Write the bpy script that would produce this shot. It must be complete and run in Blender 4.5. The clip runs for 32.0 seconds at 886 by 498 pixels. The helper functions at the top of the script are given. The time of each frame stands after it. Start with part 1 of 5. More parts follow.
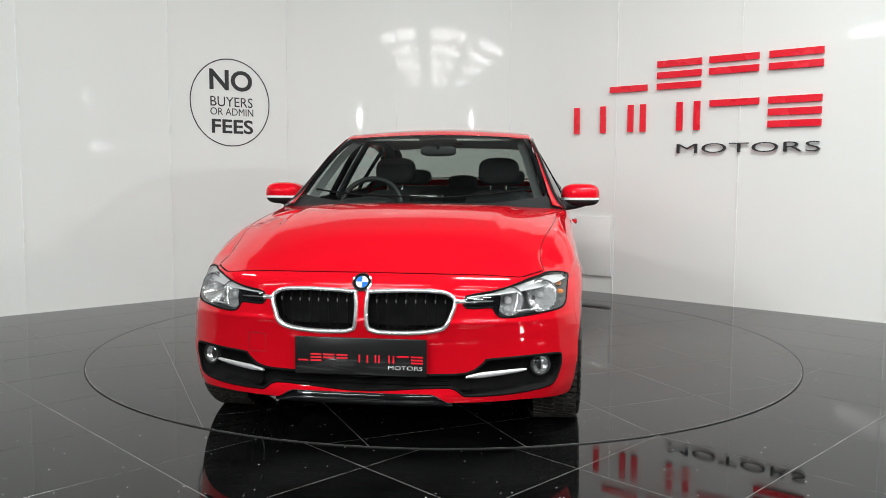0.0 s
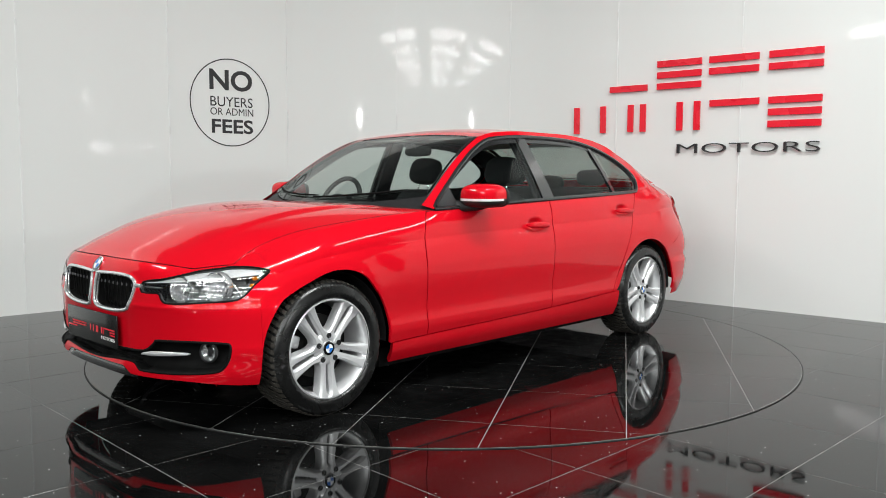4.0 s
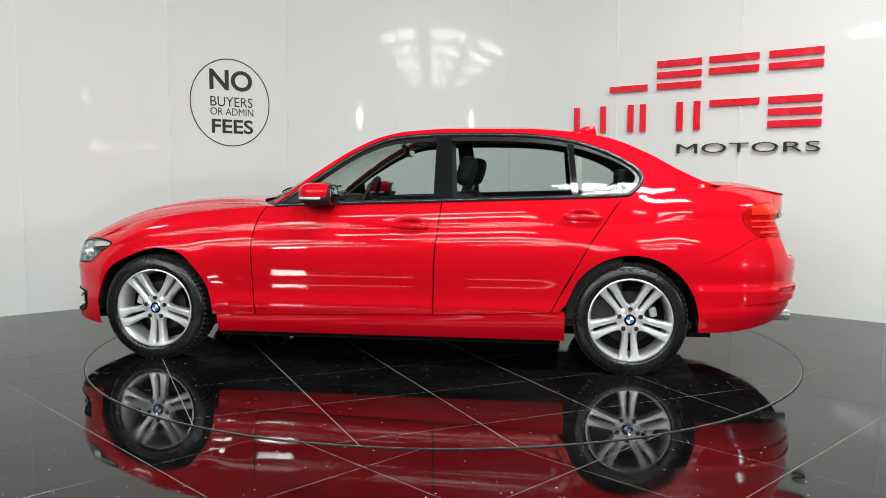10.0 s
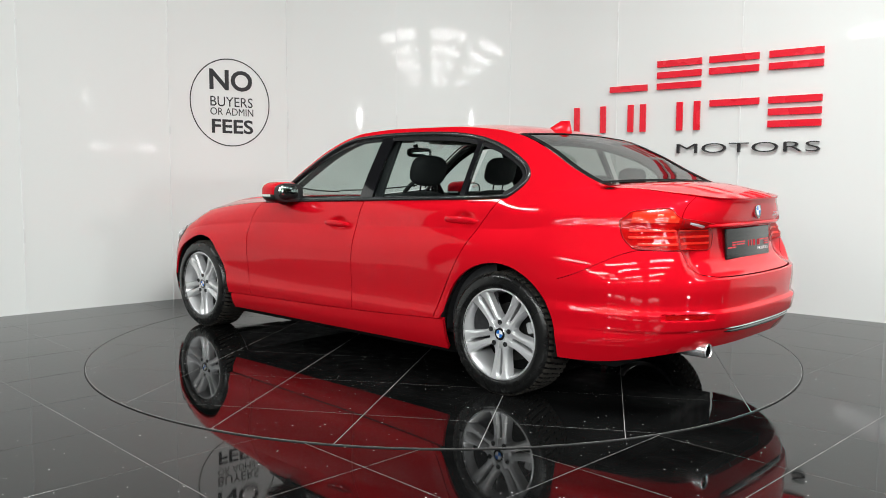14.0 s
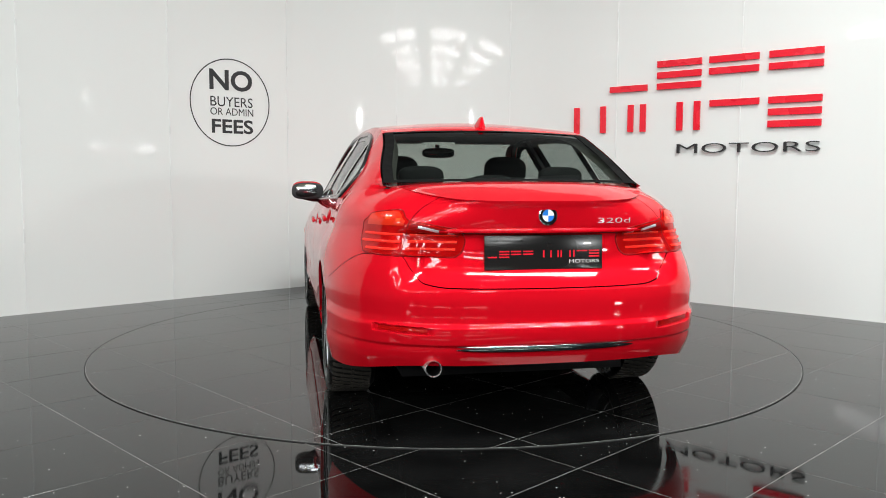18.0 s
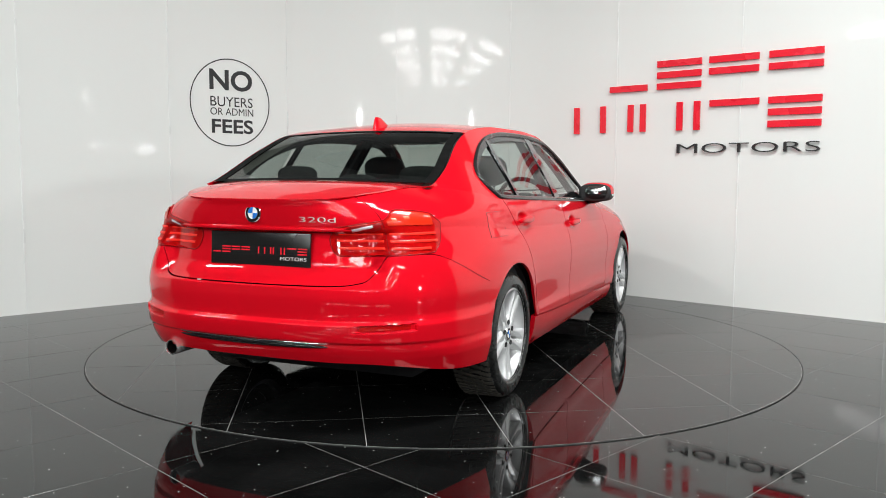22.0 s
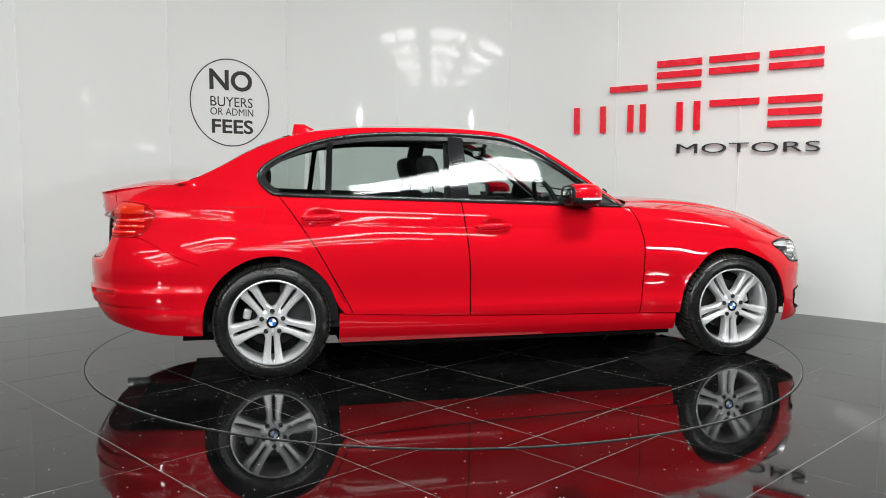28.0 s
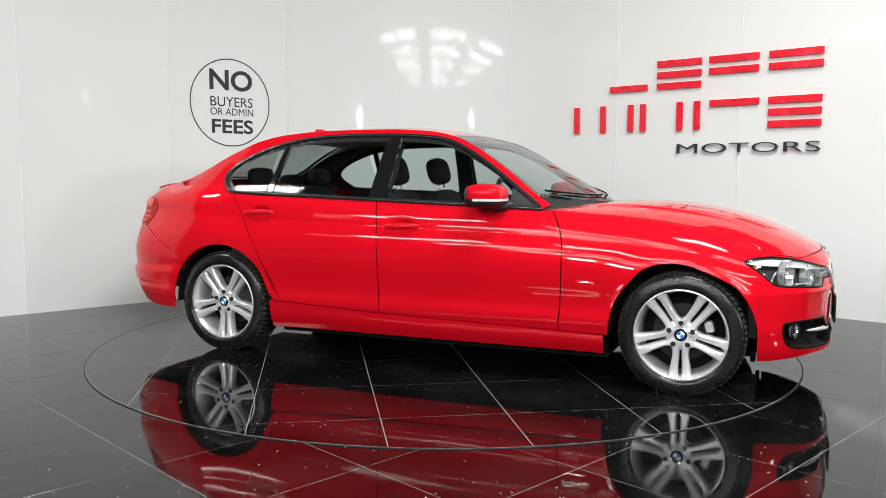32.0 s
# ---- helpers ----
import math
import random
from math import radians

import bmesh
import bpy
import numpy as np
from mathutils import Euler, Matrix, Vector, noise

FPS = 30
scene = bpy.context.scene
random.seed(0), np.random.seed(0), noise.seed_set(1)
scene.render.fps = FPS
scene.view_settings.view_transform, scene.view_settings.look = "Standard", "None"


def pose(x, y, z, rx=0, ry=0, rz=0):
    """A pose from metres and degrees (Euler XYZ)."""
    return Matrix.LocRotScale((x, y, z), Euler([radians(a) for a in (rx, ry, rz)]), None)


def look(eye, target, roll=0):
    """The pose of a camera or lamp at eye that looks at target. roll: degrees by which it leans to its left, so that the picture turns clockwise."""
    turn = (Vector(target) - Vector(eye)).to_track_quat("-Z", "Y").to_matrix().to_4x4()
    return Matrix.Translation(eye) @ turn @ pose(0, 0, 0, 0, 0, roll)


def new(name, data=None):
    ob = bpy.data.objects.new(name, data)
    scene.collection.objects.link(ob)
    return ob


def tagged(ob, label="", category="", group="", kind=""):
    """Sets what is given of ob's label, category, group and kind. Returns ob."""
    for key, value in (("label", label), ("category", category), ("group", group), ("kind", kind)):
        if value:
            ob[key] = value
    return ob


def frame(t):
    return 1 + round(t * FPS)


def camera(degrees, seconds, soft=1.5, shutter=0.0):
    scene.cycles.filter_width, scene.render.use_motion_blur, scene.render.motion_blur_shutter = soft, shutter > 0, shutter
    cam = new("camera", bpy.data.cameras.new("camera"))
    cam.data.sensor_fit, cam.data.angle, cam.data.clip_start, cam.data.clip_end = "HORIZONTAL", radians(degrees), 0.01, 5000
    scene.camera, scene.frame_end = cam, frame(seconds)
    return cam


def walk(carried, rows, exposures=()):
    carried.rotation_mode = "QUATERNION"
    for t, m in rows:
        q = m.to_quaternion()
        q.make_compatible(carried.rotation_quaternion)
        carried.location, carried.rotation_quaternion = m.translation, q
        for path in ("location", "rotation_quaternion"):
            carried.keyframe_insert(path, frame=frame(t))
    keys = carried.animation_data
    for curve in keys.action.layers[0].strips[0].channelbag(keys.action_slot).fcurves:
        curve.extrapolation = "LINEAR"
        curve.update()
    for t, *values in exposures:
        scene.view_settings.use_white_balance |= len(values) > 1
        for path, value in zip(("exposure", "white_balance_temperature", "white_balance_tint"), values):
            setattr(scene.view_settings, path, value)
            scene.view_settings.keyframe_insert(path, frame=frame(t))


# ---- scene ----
cam = camera(56.71, 32.0, 0.9)
EYE = (0.0, -5.5303, 1.1188)
PATH = [(0.0, look(EYE, (-0.0074, 0.4459, 0.5851), 0.224)), (32.0, look(EYE, (-0.0074, 0.4459, 0.5851), 0.224))]
walk(cam, PATH, ((0.0, 0.0), (8.5, -0.04), (12.0, 0.04), (20.0, 0.13), (24.0, 0.06), (28.0, -0.03), (30.0, 0.09), (32.0, 0.14)))

# turn of the table in degrees, second by second
TURN = [-97.68, -106.89, -115.94, -124.88, -133.67, -142.42, -151.27, -160.25, -169.41, -178.44, -187.31,
        -196.12, -204.99, -213.75, -222.42, -231.21, -240.14, -249.2, -258.26, -267.3, -276.18, -284.8,
        -293.4, -302.15, -311.1, -320.16, -329.15, -338.06, -346.95, -355.9, -364.8, -373.55, -382.3]

# ---------------------------------------------------------------- light
world = bpy.data.worlds.new("world")
scene.world = world
world.use_nodes = True
world.node_tree.nodes["Background"].inputs[0].default_value = (0.5, 0.55, 0.6, 1)
world.node_tree.nodes["Background"].inputs[1].default_value = 0.05


def area_lamp(x, y, z, sx, sy, power, target, color=(0.965, 1.0, 0.985)):
    data = bpy.data.lights.new("area_light", "AREA")
    data.shape, data.size, data.size_y, data.energy, data.color = "RECTANGLE", sx, sy, power, color
    ob = new("area_light", data)
    ob.matrix_world = look((x, y, z), target)
    return ob


# one broad lamp over the turntable's edge, then rows of thin strips down the hall
KEY = (1.95, -3.0, 5.6, 3.0, 0.7)
area_lamp(*KEY, 360, (1.95, -3.0, 0)).matrix_world = pose(*KEY[:3], 0, 0, 27)
ROWS = [(lx, ly, 4.3) for ly in (-6.9, -9.2, -12.0, -16.0) for lx in (-6.6, -2.0, 2.6)]
for lx, ly, lz in ROWS:
    area_lamp(lx, ly, lz, 3.2, 0.42, 102, (lx, ly + 1.2, 0))
# two unseen fill lamps, added at the sides to brighten the walls
for lx, ly in ((-5.6, -1.2), (5.6, -1.2)):
    area_lamp(lx, ly, 5.4, 1.6, 0.4, 110 if lx < 0 else 55, (lx * 0.6, ly + 1.4, 0))
# unseen uplights added over the front bay's strips, to brighten the roof mirrored in glass
for lx, ly, lz in ROWS[:3]:
    area_lamp(lx, ly, lz + 0.16, 3.0, 0.3, 35, (lx, ly + 0.5, 9.0))
# small far lamps of the hall, mirrored in the gloss of the wall; the first mirrors out of view, an added fill for the
# left wall
FAR = (((9.3, -9.4, 2.85), 0.8, 0.5, 190), ((-6.28, -11.44, 2.81), 0.7, 0.4, 95), ((13.81, -2.25, 2.83), 0.25, 0.5, 3), ((10.79, -6.69, 3.0), 0.12, 0.55, 3),
       ((9.4, -7.65, 4.4), 0.5, 0.16, 0.4), ((11.05, -6.44, 1.83), 0.7, 0.09, 5), ((11.64, -5.57, 1.81), 0.6, 0.10, 5), ((2.96, -12.36, 3.33), 0.8, 0.5, 3), ((-1.06, -12.67, 4.1), 1.0, 0.5, 6),
       ((-5.83, -11.43, 4.87), 1.2, 0.6, 8), ((-10.55, -8.04, 4.79), 1.2, 0.6, 2.5), ((-7.31, -10.82, 4.31), 1.0, 0.5, 5))
for place, sx, sy, power in FAR:
    area_lamp(*place, sx * 0.8, sy * 0.8, power, (0, 1.0, 1.2))

# ---------------------------------------------------------------- materials


def nodes_of(name):
    m = bpy.data.materials.new(name)
    m.use_nodes = True
    t = m.node_tree
    return m, t, t.nodes["Principled BSDF"]


def texture(t, kind, scale, detail=4.0):
    tex = t.nodes.new(kind)
    tex.inputs["Scale"].default_value = scale
    if "Detail" in tex.inputs:
        tex.inputs["Detail"].default_value = detail
    at = t.nodes.new("ShaderNodeTexCoord")
    t.links.new(at.outputs["Object"], tex.inputs["Vector"])
    return tex


def ramp(t, src, stops):
    r = t.nodes.new("ShaderNodeValToRGB")
    while len(r.color_ramp.elements) < len(stops):
        r.color_ramp.elements.new(0.5)
    for e, (p, c) in zip(r.color_ramp.elements, stops):
        e.position, e.color = p, (*c, 1) if len(c) == 3 else c
    t.links.new(src, r.inputs[0])
    return r


def grey(v):
    return (v, v, v)


def plain(name, color, rough=0.5, metal=0.0, vary=0.12, scale=30.0, bump=0.0, coat=0.0, ior=1.5):
    """A surface with a two-scale variation of colour and gloss."""
    m, t, b = nodes_of(name)
    n1 = texture(t, "ShaderNodeTexNoise", scale)
    n2 = texture(t, "ShaderNodeTexNoise", scale * 0.13, 2.0)
    mix = t.nodes.new("ShaderNodeMath")
    mix.operation = "ADD"
    t.links.new(n1.outputs[0], mix.inputs[0])
    t.links.new(n2.outputs[0], mix.inputs[1])
    c = ramp(t, mix.outputs[0], [(0.3, [v * (1 - vary) for v in color]), (0.75, [min(1, v * (1 + vary)) for v in color])])
    t.links.new(c.outputs[0], b.inputs["Base Color"])
    r = ramp(t, n2.outputs[0], [(0.3, grey(max(0.0, rough * 0.8))), (0.7, grey(min(1.0, rough * 1.25)))])
    t.links.new(r.outputs[0], b.inputs["Roughness"])
    b.inputs["Metallic"].default_value = metal
    b.inputs["IOR"].default_value = ior
    b.inputs["Coat Weight"].default_value = coat
    b.inputs["Coat Roughness"].default_value = 0.03
    if bump:
        k = t.nodes.new("ShaderNodeBump")
        k.inputs["Strength"].default_value = bump
        k.inputs["Distance"].default_value = 0.002
        t.links.new(n1.outputs[0], k.inputs["Height"])
        t.links.new(k.outputs[0], b.inputs["Normal"])
    return m


def pane_mat(name, tint, shine=0.075):
    """Thin glazing: clear with the gloss of its surface."""
    m, t, b = nodes_of(name)
    clear = t.nodes.new("ShaderNodeBsdfTransparent")
    clear.inputs[0].default_value = (*tint, 1)
    gloss = t.nodes.new("ShaderNodeBsdfGlossy")
    gloss.inputs["Roughness"].default_value = 0.01
    edge = t.nodes.new("ShaderNodeLayerWeight")
    edge.inputs[0].default_value = 0.5
    power = t.nodes.new("ShaderNodeMath")
    power.operation = "POWER"
    power.inputs[1].default_value = 5.0
    t.links.new(edge.outputs["Facing"], power.inputs[0])
    fres = t.nodes.new("ShaderNodeMath")
    fres.operation = "MULTIPLY_ADD"
    fres.inputs[1].default_value, fres.inputs[2].default_value = 0.85, shine
    t.links.new(power.outputs[0], fres.inputs[0])
    mix = t.nodes.new("ShaderNodeMixShader")
    t.links.new(fres.outputs[0], mix.inputs[0])
    t.links.new(clear.outputs[0], mix.inputs[1])
    t.links.new(gloss.outputs[0], mix.inputs[2])
    t.links.new(mix.outputs[0], t.nodes["Material Output"].inputs[0])
    return m


def tile_mat():
    """Polished black stone with mirror flecks, smudges and dust."""
    m, t, b = nodes_of("black_granite")
    at = t.nodes.new("ShaderNodeNewGeometry")
    flecks = t.nodes.new("ShaderNodeTexVoronoi")
    flecks.inputs["Scale"].default_value = 23
    t.links.new(at.outputs["Position"], flecks.inputs["Vector"])
    dot = ramp(t, flecks.outputs["Distance"], [(0.055, (1, 1, 1)), (0.078, (0, 0, 0))])
    pick = t.nodes.new("ShaderNodeSeparateColor")
    t.links.new(flecks.outputs["Color"], pick.inputs[0])
    some = ramp(t, pick.outputs[0], [(0.38, (0, 0, 0)), (0.40, (1, 1, 1))])
    both = t.nodes.new("ShaderNodeMath")
    both.operation = "MULTIPLY"
    t.links.new(dot.outputs[0], both.inputs[0])
    t.links.new(some.outputs[0], both.inputs[1])
    haze = texture(t, "ShaderNodeTexNoise", 2.2, 6.0)
    base = ramp(t, haze.outputs[0], [(0.35, (0.0022, 0.0023, 0.0023)), (0.75, (0.0085, 0.0086, 0.0086))])
    col = t.nodes.new("ShaderNodeMix")
    col.data_type = "RGBA"
    t.links.new(both.outputs[0], col.inputs["Factor"])
    t.links.new(base.outputs[0], col.inputs["A"])
    col.inputs["B"].default_value = (0.8, 0.8, 0.78, 1)
    t.links.new(col.outputs["Result"], b.inputs["Base Color"])
    fine = texture(t, "ShaderNodeTexNoise", 9, 5.0)
    r = ramp(t, fine.outputs[0], [(0.3, grey(0.015)), (0.7, grey(0.05))])
    # wiped smears: long soft patches of dull polish
    stretch = t.nodes.new("ShaderNodeMapping")
    stretch.inputs["Scale"].default_value = (0.9, 2.6, 1.0)
    stretch.inputs["Rotation"].default_value = (0, 0, 0.7)
    t.links.new(at.outputs["Position"], stretch.inputs["Vector"])
    smear = t.nodes.new("ShaderNodeTexNoise")
    smear.inputs["Scale"].default_value, smear.inputs["Detail"].default_value, smear.inputs["Roughness"].default_value = 1.3, 7.0, 0.68
    t.links.new(stretch.outputs[0], smear.inputs["Vector"])
    dull = ramp(t, smear.outputs[0], [(0.52, grey(0.0)), (0.74, grey(0.11))])
    total = t.nodes.new("ShaderNodeMath")
    t.links.new(r.outputs[0], total.inputs[0])
    t.links.new(dull.outputs[0], total.inputs[1])
    t.links.new(total.outputs[0], b.inputs["Roughness"])
    b.inputs["IOR"].default_value = 1.34
    return m


M_TILE = tile_mat()
M_GROUT = plain("grout", (0.29, 0.287, 0.28), 0.8, scale=60)
M_RIM = plain("table_gap", (0.03, 0.03, 0.03), 0.85)
M_WALL = plain("wall_gloss_panel", (0.80, 0.815, 0.80), 0.045, vary=0.012, scale=5.0, bump=0.06, ior=1.29)
M_TRIM = plain("wall_joint_trim", (0.78, 0.79, 0.78), 0.3, vary=0.02)
M_BACK = plain("painted_block_wall", (0.30, 0.31, 0.31), 0.7, scale=4, bump=0.2)
M_CEIL = plain("ceiling_sheet", (0.16, 0.16, 0.165), 0.8, scale=3)
M_BLACKTRIM = plain("black_sign_vinyl", (0.02, 0.02, 0.022), 0.35)
M_BEAM = plain("yellow_beam_paint", (0.62, 0.42, 0.06), 0.5, scale=8)
M_REDSIGN = plain("red_acrylic", (0.75, 0.012, 0.03), 0.25)


def paint_mat():
    m, t, b = nodes_of("red_paint")
    n = texture(t, "ShaderNodeTexNoise", 900, 1.0)
    c = ramp(t, n.outputs[0], [(0.3, (0.63, 0.0035, 0.012)), (0.7, (0.71, 0.005, 0.016))])
    t.links.new(c.outputs[0], b.inputs["Base Color"])
    b.inputs["Roughness"].default_value = 0.42
    b.inputs["Metallic"].default_value = 0.15
    b.inputs["Specular IOR Level"].default_value = 0.0
    b.inputs["Coat Weight"].default_value = 1.0
    b.inputs["Coat Roughness"].default_value = 0.016
    b.inputs["Coat IOR"].default_value = 1.365
    peel = texture(t, "ShaderNodeTexNoise", 160, 1.0)
    k = t.nodes.new("ShaderNodeBump")
    k.inputs["Strength"].default_value = 0.02
    k.inputs["Distance"].default_value = 0.001
    t.links.new(peel.outputs[0], k.inputs["Height"])
    t.links.new(k.outputs[0], b.inputs["Coat Normal"])
    return m


M_PAINT = paint_mat()
M_GLASS = pane_mat("window_glass", (0.70, 0.76, 0.74), 0.026)
M_BACKGLASS = pane_mat("rear_glass", (0.46, 0.50, 0.47), 0.09)
M_SCREEN = pane_mat("windscreen_glass", (0.78, 0.84, 0.81))
M_RUBBER = plain("tyre_rubber", (0.006, 0.006, 0.006), 0.27, scale=80, bump=0.3)
M_TREAD = plain("dusty_tread_rubber", (0.030, 0.026, 0.021), 0.8, scale=80, bump=0.3)
M_ALLOY = plain("silver_alloy", (0.70, 0.70, 0.71), 0.34, 0.5, vary=0.05, scale=40, coat=0.6)
M_DARK = plain("black_plastic", (0.012, 0.012, 0.013), 0.5, scale=90, bump=0.15)
M_GLOSSBLACK = plain("gloss_black", (0.006, 0.006, 0.007), 0.08, coat=1.0)
M_CHROME = plain("chrome", (0.85, 0.85, 0.86), 0.07, 1.0, vary=0.02)
M_SATIN = plain("satin_trim", (0.16, 0.16, 0.165), 0.35, 0.6)
M_WINTRIM = plain('window_trim_black', (0.016, 0.016, 0.017), 0.22, coat=0.4)
M_CLOTH = plain("dark_cloth", (0.022, 0.022, 0.024), 0.9, scale=300, bump=0.4)
M_LINER = plain("light_headliner", (0.42, 0.41, 0.38), 0.9, scale=200)
M_PILLAR = plain("grey_pillar_cloth", (0.10, 0.096, 0.088), 0.9, scale=200)
M_DISC = plain("dark_brake_iron", (0.022, 0.021, 0.02), 0.55, 0.5, scale=60)
M_STEEL = plain("brushed_steel", (0.10, 0.097, 0.094), 0.5, 0.7, scale=60)

M_BLUE = plain("badge_blue", (0.02, 0.16, 0.55), 0.2, coat=0.8)
M_WHITE = plain("badge_white", (0.8, 0.8, 0.8), 0.2, coat=0.8)
M_LENS = pane_mat("clear_lens", (0.93, 0.94, 0.94))
M_AMBER = plain("amber_lens", (0.75, 0.22, 0.01), 0.15, coat=1.0)
M_LAMPGREY = plain("lamp_housing_grey", (0.55, 0.55, 0.56), 0.3, 0.2, coat=0.5)
M_REFLECTOR = plain("lamp_reflector", (0.88, 0.88, 0.89), 0.16, 0.75, vary=0.05)
M_LAMPDARK = plain("lamp_housing_dark", (0.16, 0.16, 0.165), 0.3, 0.3, coat=0.5)
M_MIRROR = plain("mirror_glass", (0.85, 0.87, 0.88), 0.01, 1.0, vary=0.0)
M_AMBERRED = plain("amber_red_glint", (0.78, 0.075, 0.015), 0.25, coat=0.5)
M_FRAME = plain("bright_trim", (0.82, 0.82, 0.83), 0.2, 0.75, vary=0.03)
# blacker copy of black_plastic; in recesses and underneath, its colour holds the shade
M_VOID = plain("unlit_black_plastic", (0.004, 0.004, 0.004), 0.7, scale=90)
M_VOID.node_tree.nodes["Principled BSDF"].inputs["Specular IOR Level"].default_value = 0.12
M_LAMPWHITE = plain("frosted_lamp_trim", (0.62, 0.62, 0.63), 0.35, 0.1, vary=0.05)
M_PLATE = plain("plate_black", (0.012, 0.012, 0.012), 0.2, coat=0.25, ior=1.4)


def tail_lens_mat():
    m, t, b = nodes_of("red_lens")
    n = texture(t, "ShaderNodeTexNoise", 40)
    c = ramp(t, n.outputs[0], [(0.3, (0.40, 0.003, 0.004)), (0.7, (0.50, 0.004, 0.004))])
    t.links.new(c.outputs[0], b.inputs["Base Color"])
    b.inputs["Roughness"].default_value = 0.5
    b.inputs["Specular IOR Level"].default_value = 0.0
    b.inputs["Coat Weight"].default_value = 0.6
    return m


M_TAIL = tail_lens_mat()
M_TAILDARK = plain("smoked_red_lens", (0.24, 0.004, 0.005), 0.3, coat=0.2)
M_TAILTOP = plain("orange_red_lens", (0.62, 0.022, 0.006), 0.3, coat=0.8)
M_TAILBAR = plain("bright_red_band", (0.92, 0.022, 0.012), 0.5, coat=0.5)
for m in (M_TAILBAR, M_TAILDARK, M_TAILTOP):
    m.node_tree.nodes["Principled BSDF"].inputs["Specular IOR Level"].default_value = 0.1
M_RUBBER.node_tree.nodes["Principled BSDF"].inputs["Specular IOR Level"].default_value = 0.5

# ---------------------------------------------------------------- mesh helpers


def mesh_of(name, verts, faces, mat, smooth=True, normals=True):
    me = bpy.data.meshes.new(name)
    me.from_pydata([tuple(v) for v in verts], [], faces)
    if normals:
        bm = bmesh.new()
        bm.from_mesh(me)
        bmesh.ops.remove_doubles(bm, verts=bm.verts, dist=0.00002)
        bmesh.ops.recalc_face_normals(bm, faces=bm.faces)
        bm.to_mesh(me)
        bm.free()
    if smooth:
        me.polygons.foreach_set("use_smooth", [True] * len(me.polygons))
    if mat:
        me.materials.append(mat)
    return me


def part(name, geo, mat, parent=None, label="", smooth=True, sharp=40):
    """Links (verts, faces) as one mesh object under a thing or a part."""
    me = mesh_of(name, geo[0], geo[1], mat, smooth)
    if smooth and sharp:
        me.set_sharp_from_angle(angle=radians(sharp))
    ob = new(name, me)
    ob.parent = parent
    if label:
        ob["label"] = label
    return ob


def painted_part(name, geo, slots, index, parent, label=""):
    """One mesh in several materials; index gives each face's slot."""
    me = mesh_of(name, geo[0], geo[1], None, True, False)
    for m in slots:
        me.materials.append(m)
    me.polygons.foreach_set("material_index", index)
    me.set_sharp_from_angle(angle=radians(40))
    ob = new(name, me)
    ob.parent = parent
    if label:
        ob["label"] = label
    return ob


def text_geo(words, w, h, depth, bold=0.0):
    """Raised words in the built-in font, fitted to w by h in the xy plane, standing depth above it."""
    cu = bpy.data.curves.new("words", "FONT")
    cu.body, cu.resolution_u, cu.offset = words, 4, bold
    ob = new("words", cu)
    me = bpy.data.meshes.new_from_object(ob.evaluated_get(bpy.context.evaluated_depsgraph_get()))
    bpy.data.objects.remove(ob)
    bpy.data.curves.remove(cu)
    bm = bmesh.new()
    bm.from_mesh(me)
    bmesh.ops.remove_doubles(bm, verts=bm.verts, dist=0.0001)
    r = bmesh.ops.extrude_face_region(bm, geom=bm.faces[:])
    up = {v for v in r["geom"] if isinstance(v, bmesh.types.BMVert)}
    xs, ys = [v.co.x for v in bm.verts], [v.co.y for v in bm.verts]
    x0, y0, kx, ky = min(xs), min(ys), w / (max(xs) - min(xs)), h / (max(ys) - min(ys))
    for v in bm.verts:
        v.co = ((v.co.x - x0) * kx, (v.co.y - y0) * ky, depth if v in up else 0)
    bm.verts.index_update()
    out = [tuple(v.co) for v in bm.verts], [tuple(v.index for v in f.verts) for f in bm.faces]
    bm.free()
    return out


def blob(cx, cy, cz, rx, ry, rz, p=2.6, nu=28, nv=16):
    """A rounded body: a superellipsoid about a centre."""
    def pw(c):
        return math.copysign(abs(c) ** (2 / p), c)

    def f(s, v):
        a, b = 2 * math.pi * s, math.pi * (v - 0.5) * 0.998
        return (cx + rx * pw(math.cos(a)) * pw(math.cos(b)), cy + ry * pw(math.sin(a)) * pw(math.cos(b)), cz + rz * pw(math.sin(b)))
    return grid(nu, nv, f, True)


def thing(name, label, category, group="", at=None, kind=""):
    ob = new(name)
    ob.empty_display_size = 0.1
    if at is not None:
        ob.matrix_world = at
    return tagged(ob, label, category, group, kind)


def mirrored(geo):
    return [(v[0], -v[1], v[2]) for v in geo[0]], [tuple(reversed(f)) for f in geo[1]]


def both(name, geo, mat, parent, label=""):
    return part(name, geo, mat, parent, label), part(name, mirrored(geo), mat, parent, label)


def joined(*geos):
    vs, fs = [], []
    for v, f in geos:
        o = len(vs)
        vs += [tuple(p) for p in v]
        fs += [tuple(i + o for i in q) for q in f]
    return vs, fs


def moved(geo, m):
    return [tuple(m @ Vector(v)) for v in geo[0]], geo[1]


def box(x0, x1, y0, y1, z0, z1, bev=0.0):
    bm = bmesh.new()
    bmesh.ops.create_cube(bm, size=1)
    for v in bm.verts:
        v.co = ((x0 + x1) / 2 + v.co.x * (x1 - x0), (y0 + y1) / 2 + v.co.y * (y1 - y0), (z0 + z1) / 2 + v.co.z * (z1 - z0))
    if bev:
        bmesh.ops.bevel(bm, geom=bm.edges[:], offset=bev, segments=2, affect="EDGES", profile=0.5)
    out = [tuple(v.co) for v in bm.verts], [tuple(v.index for v in f.verts) for f in bm.faces]
    bm.free()
    return out


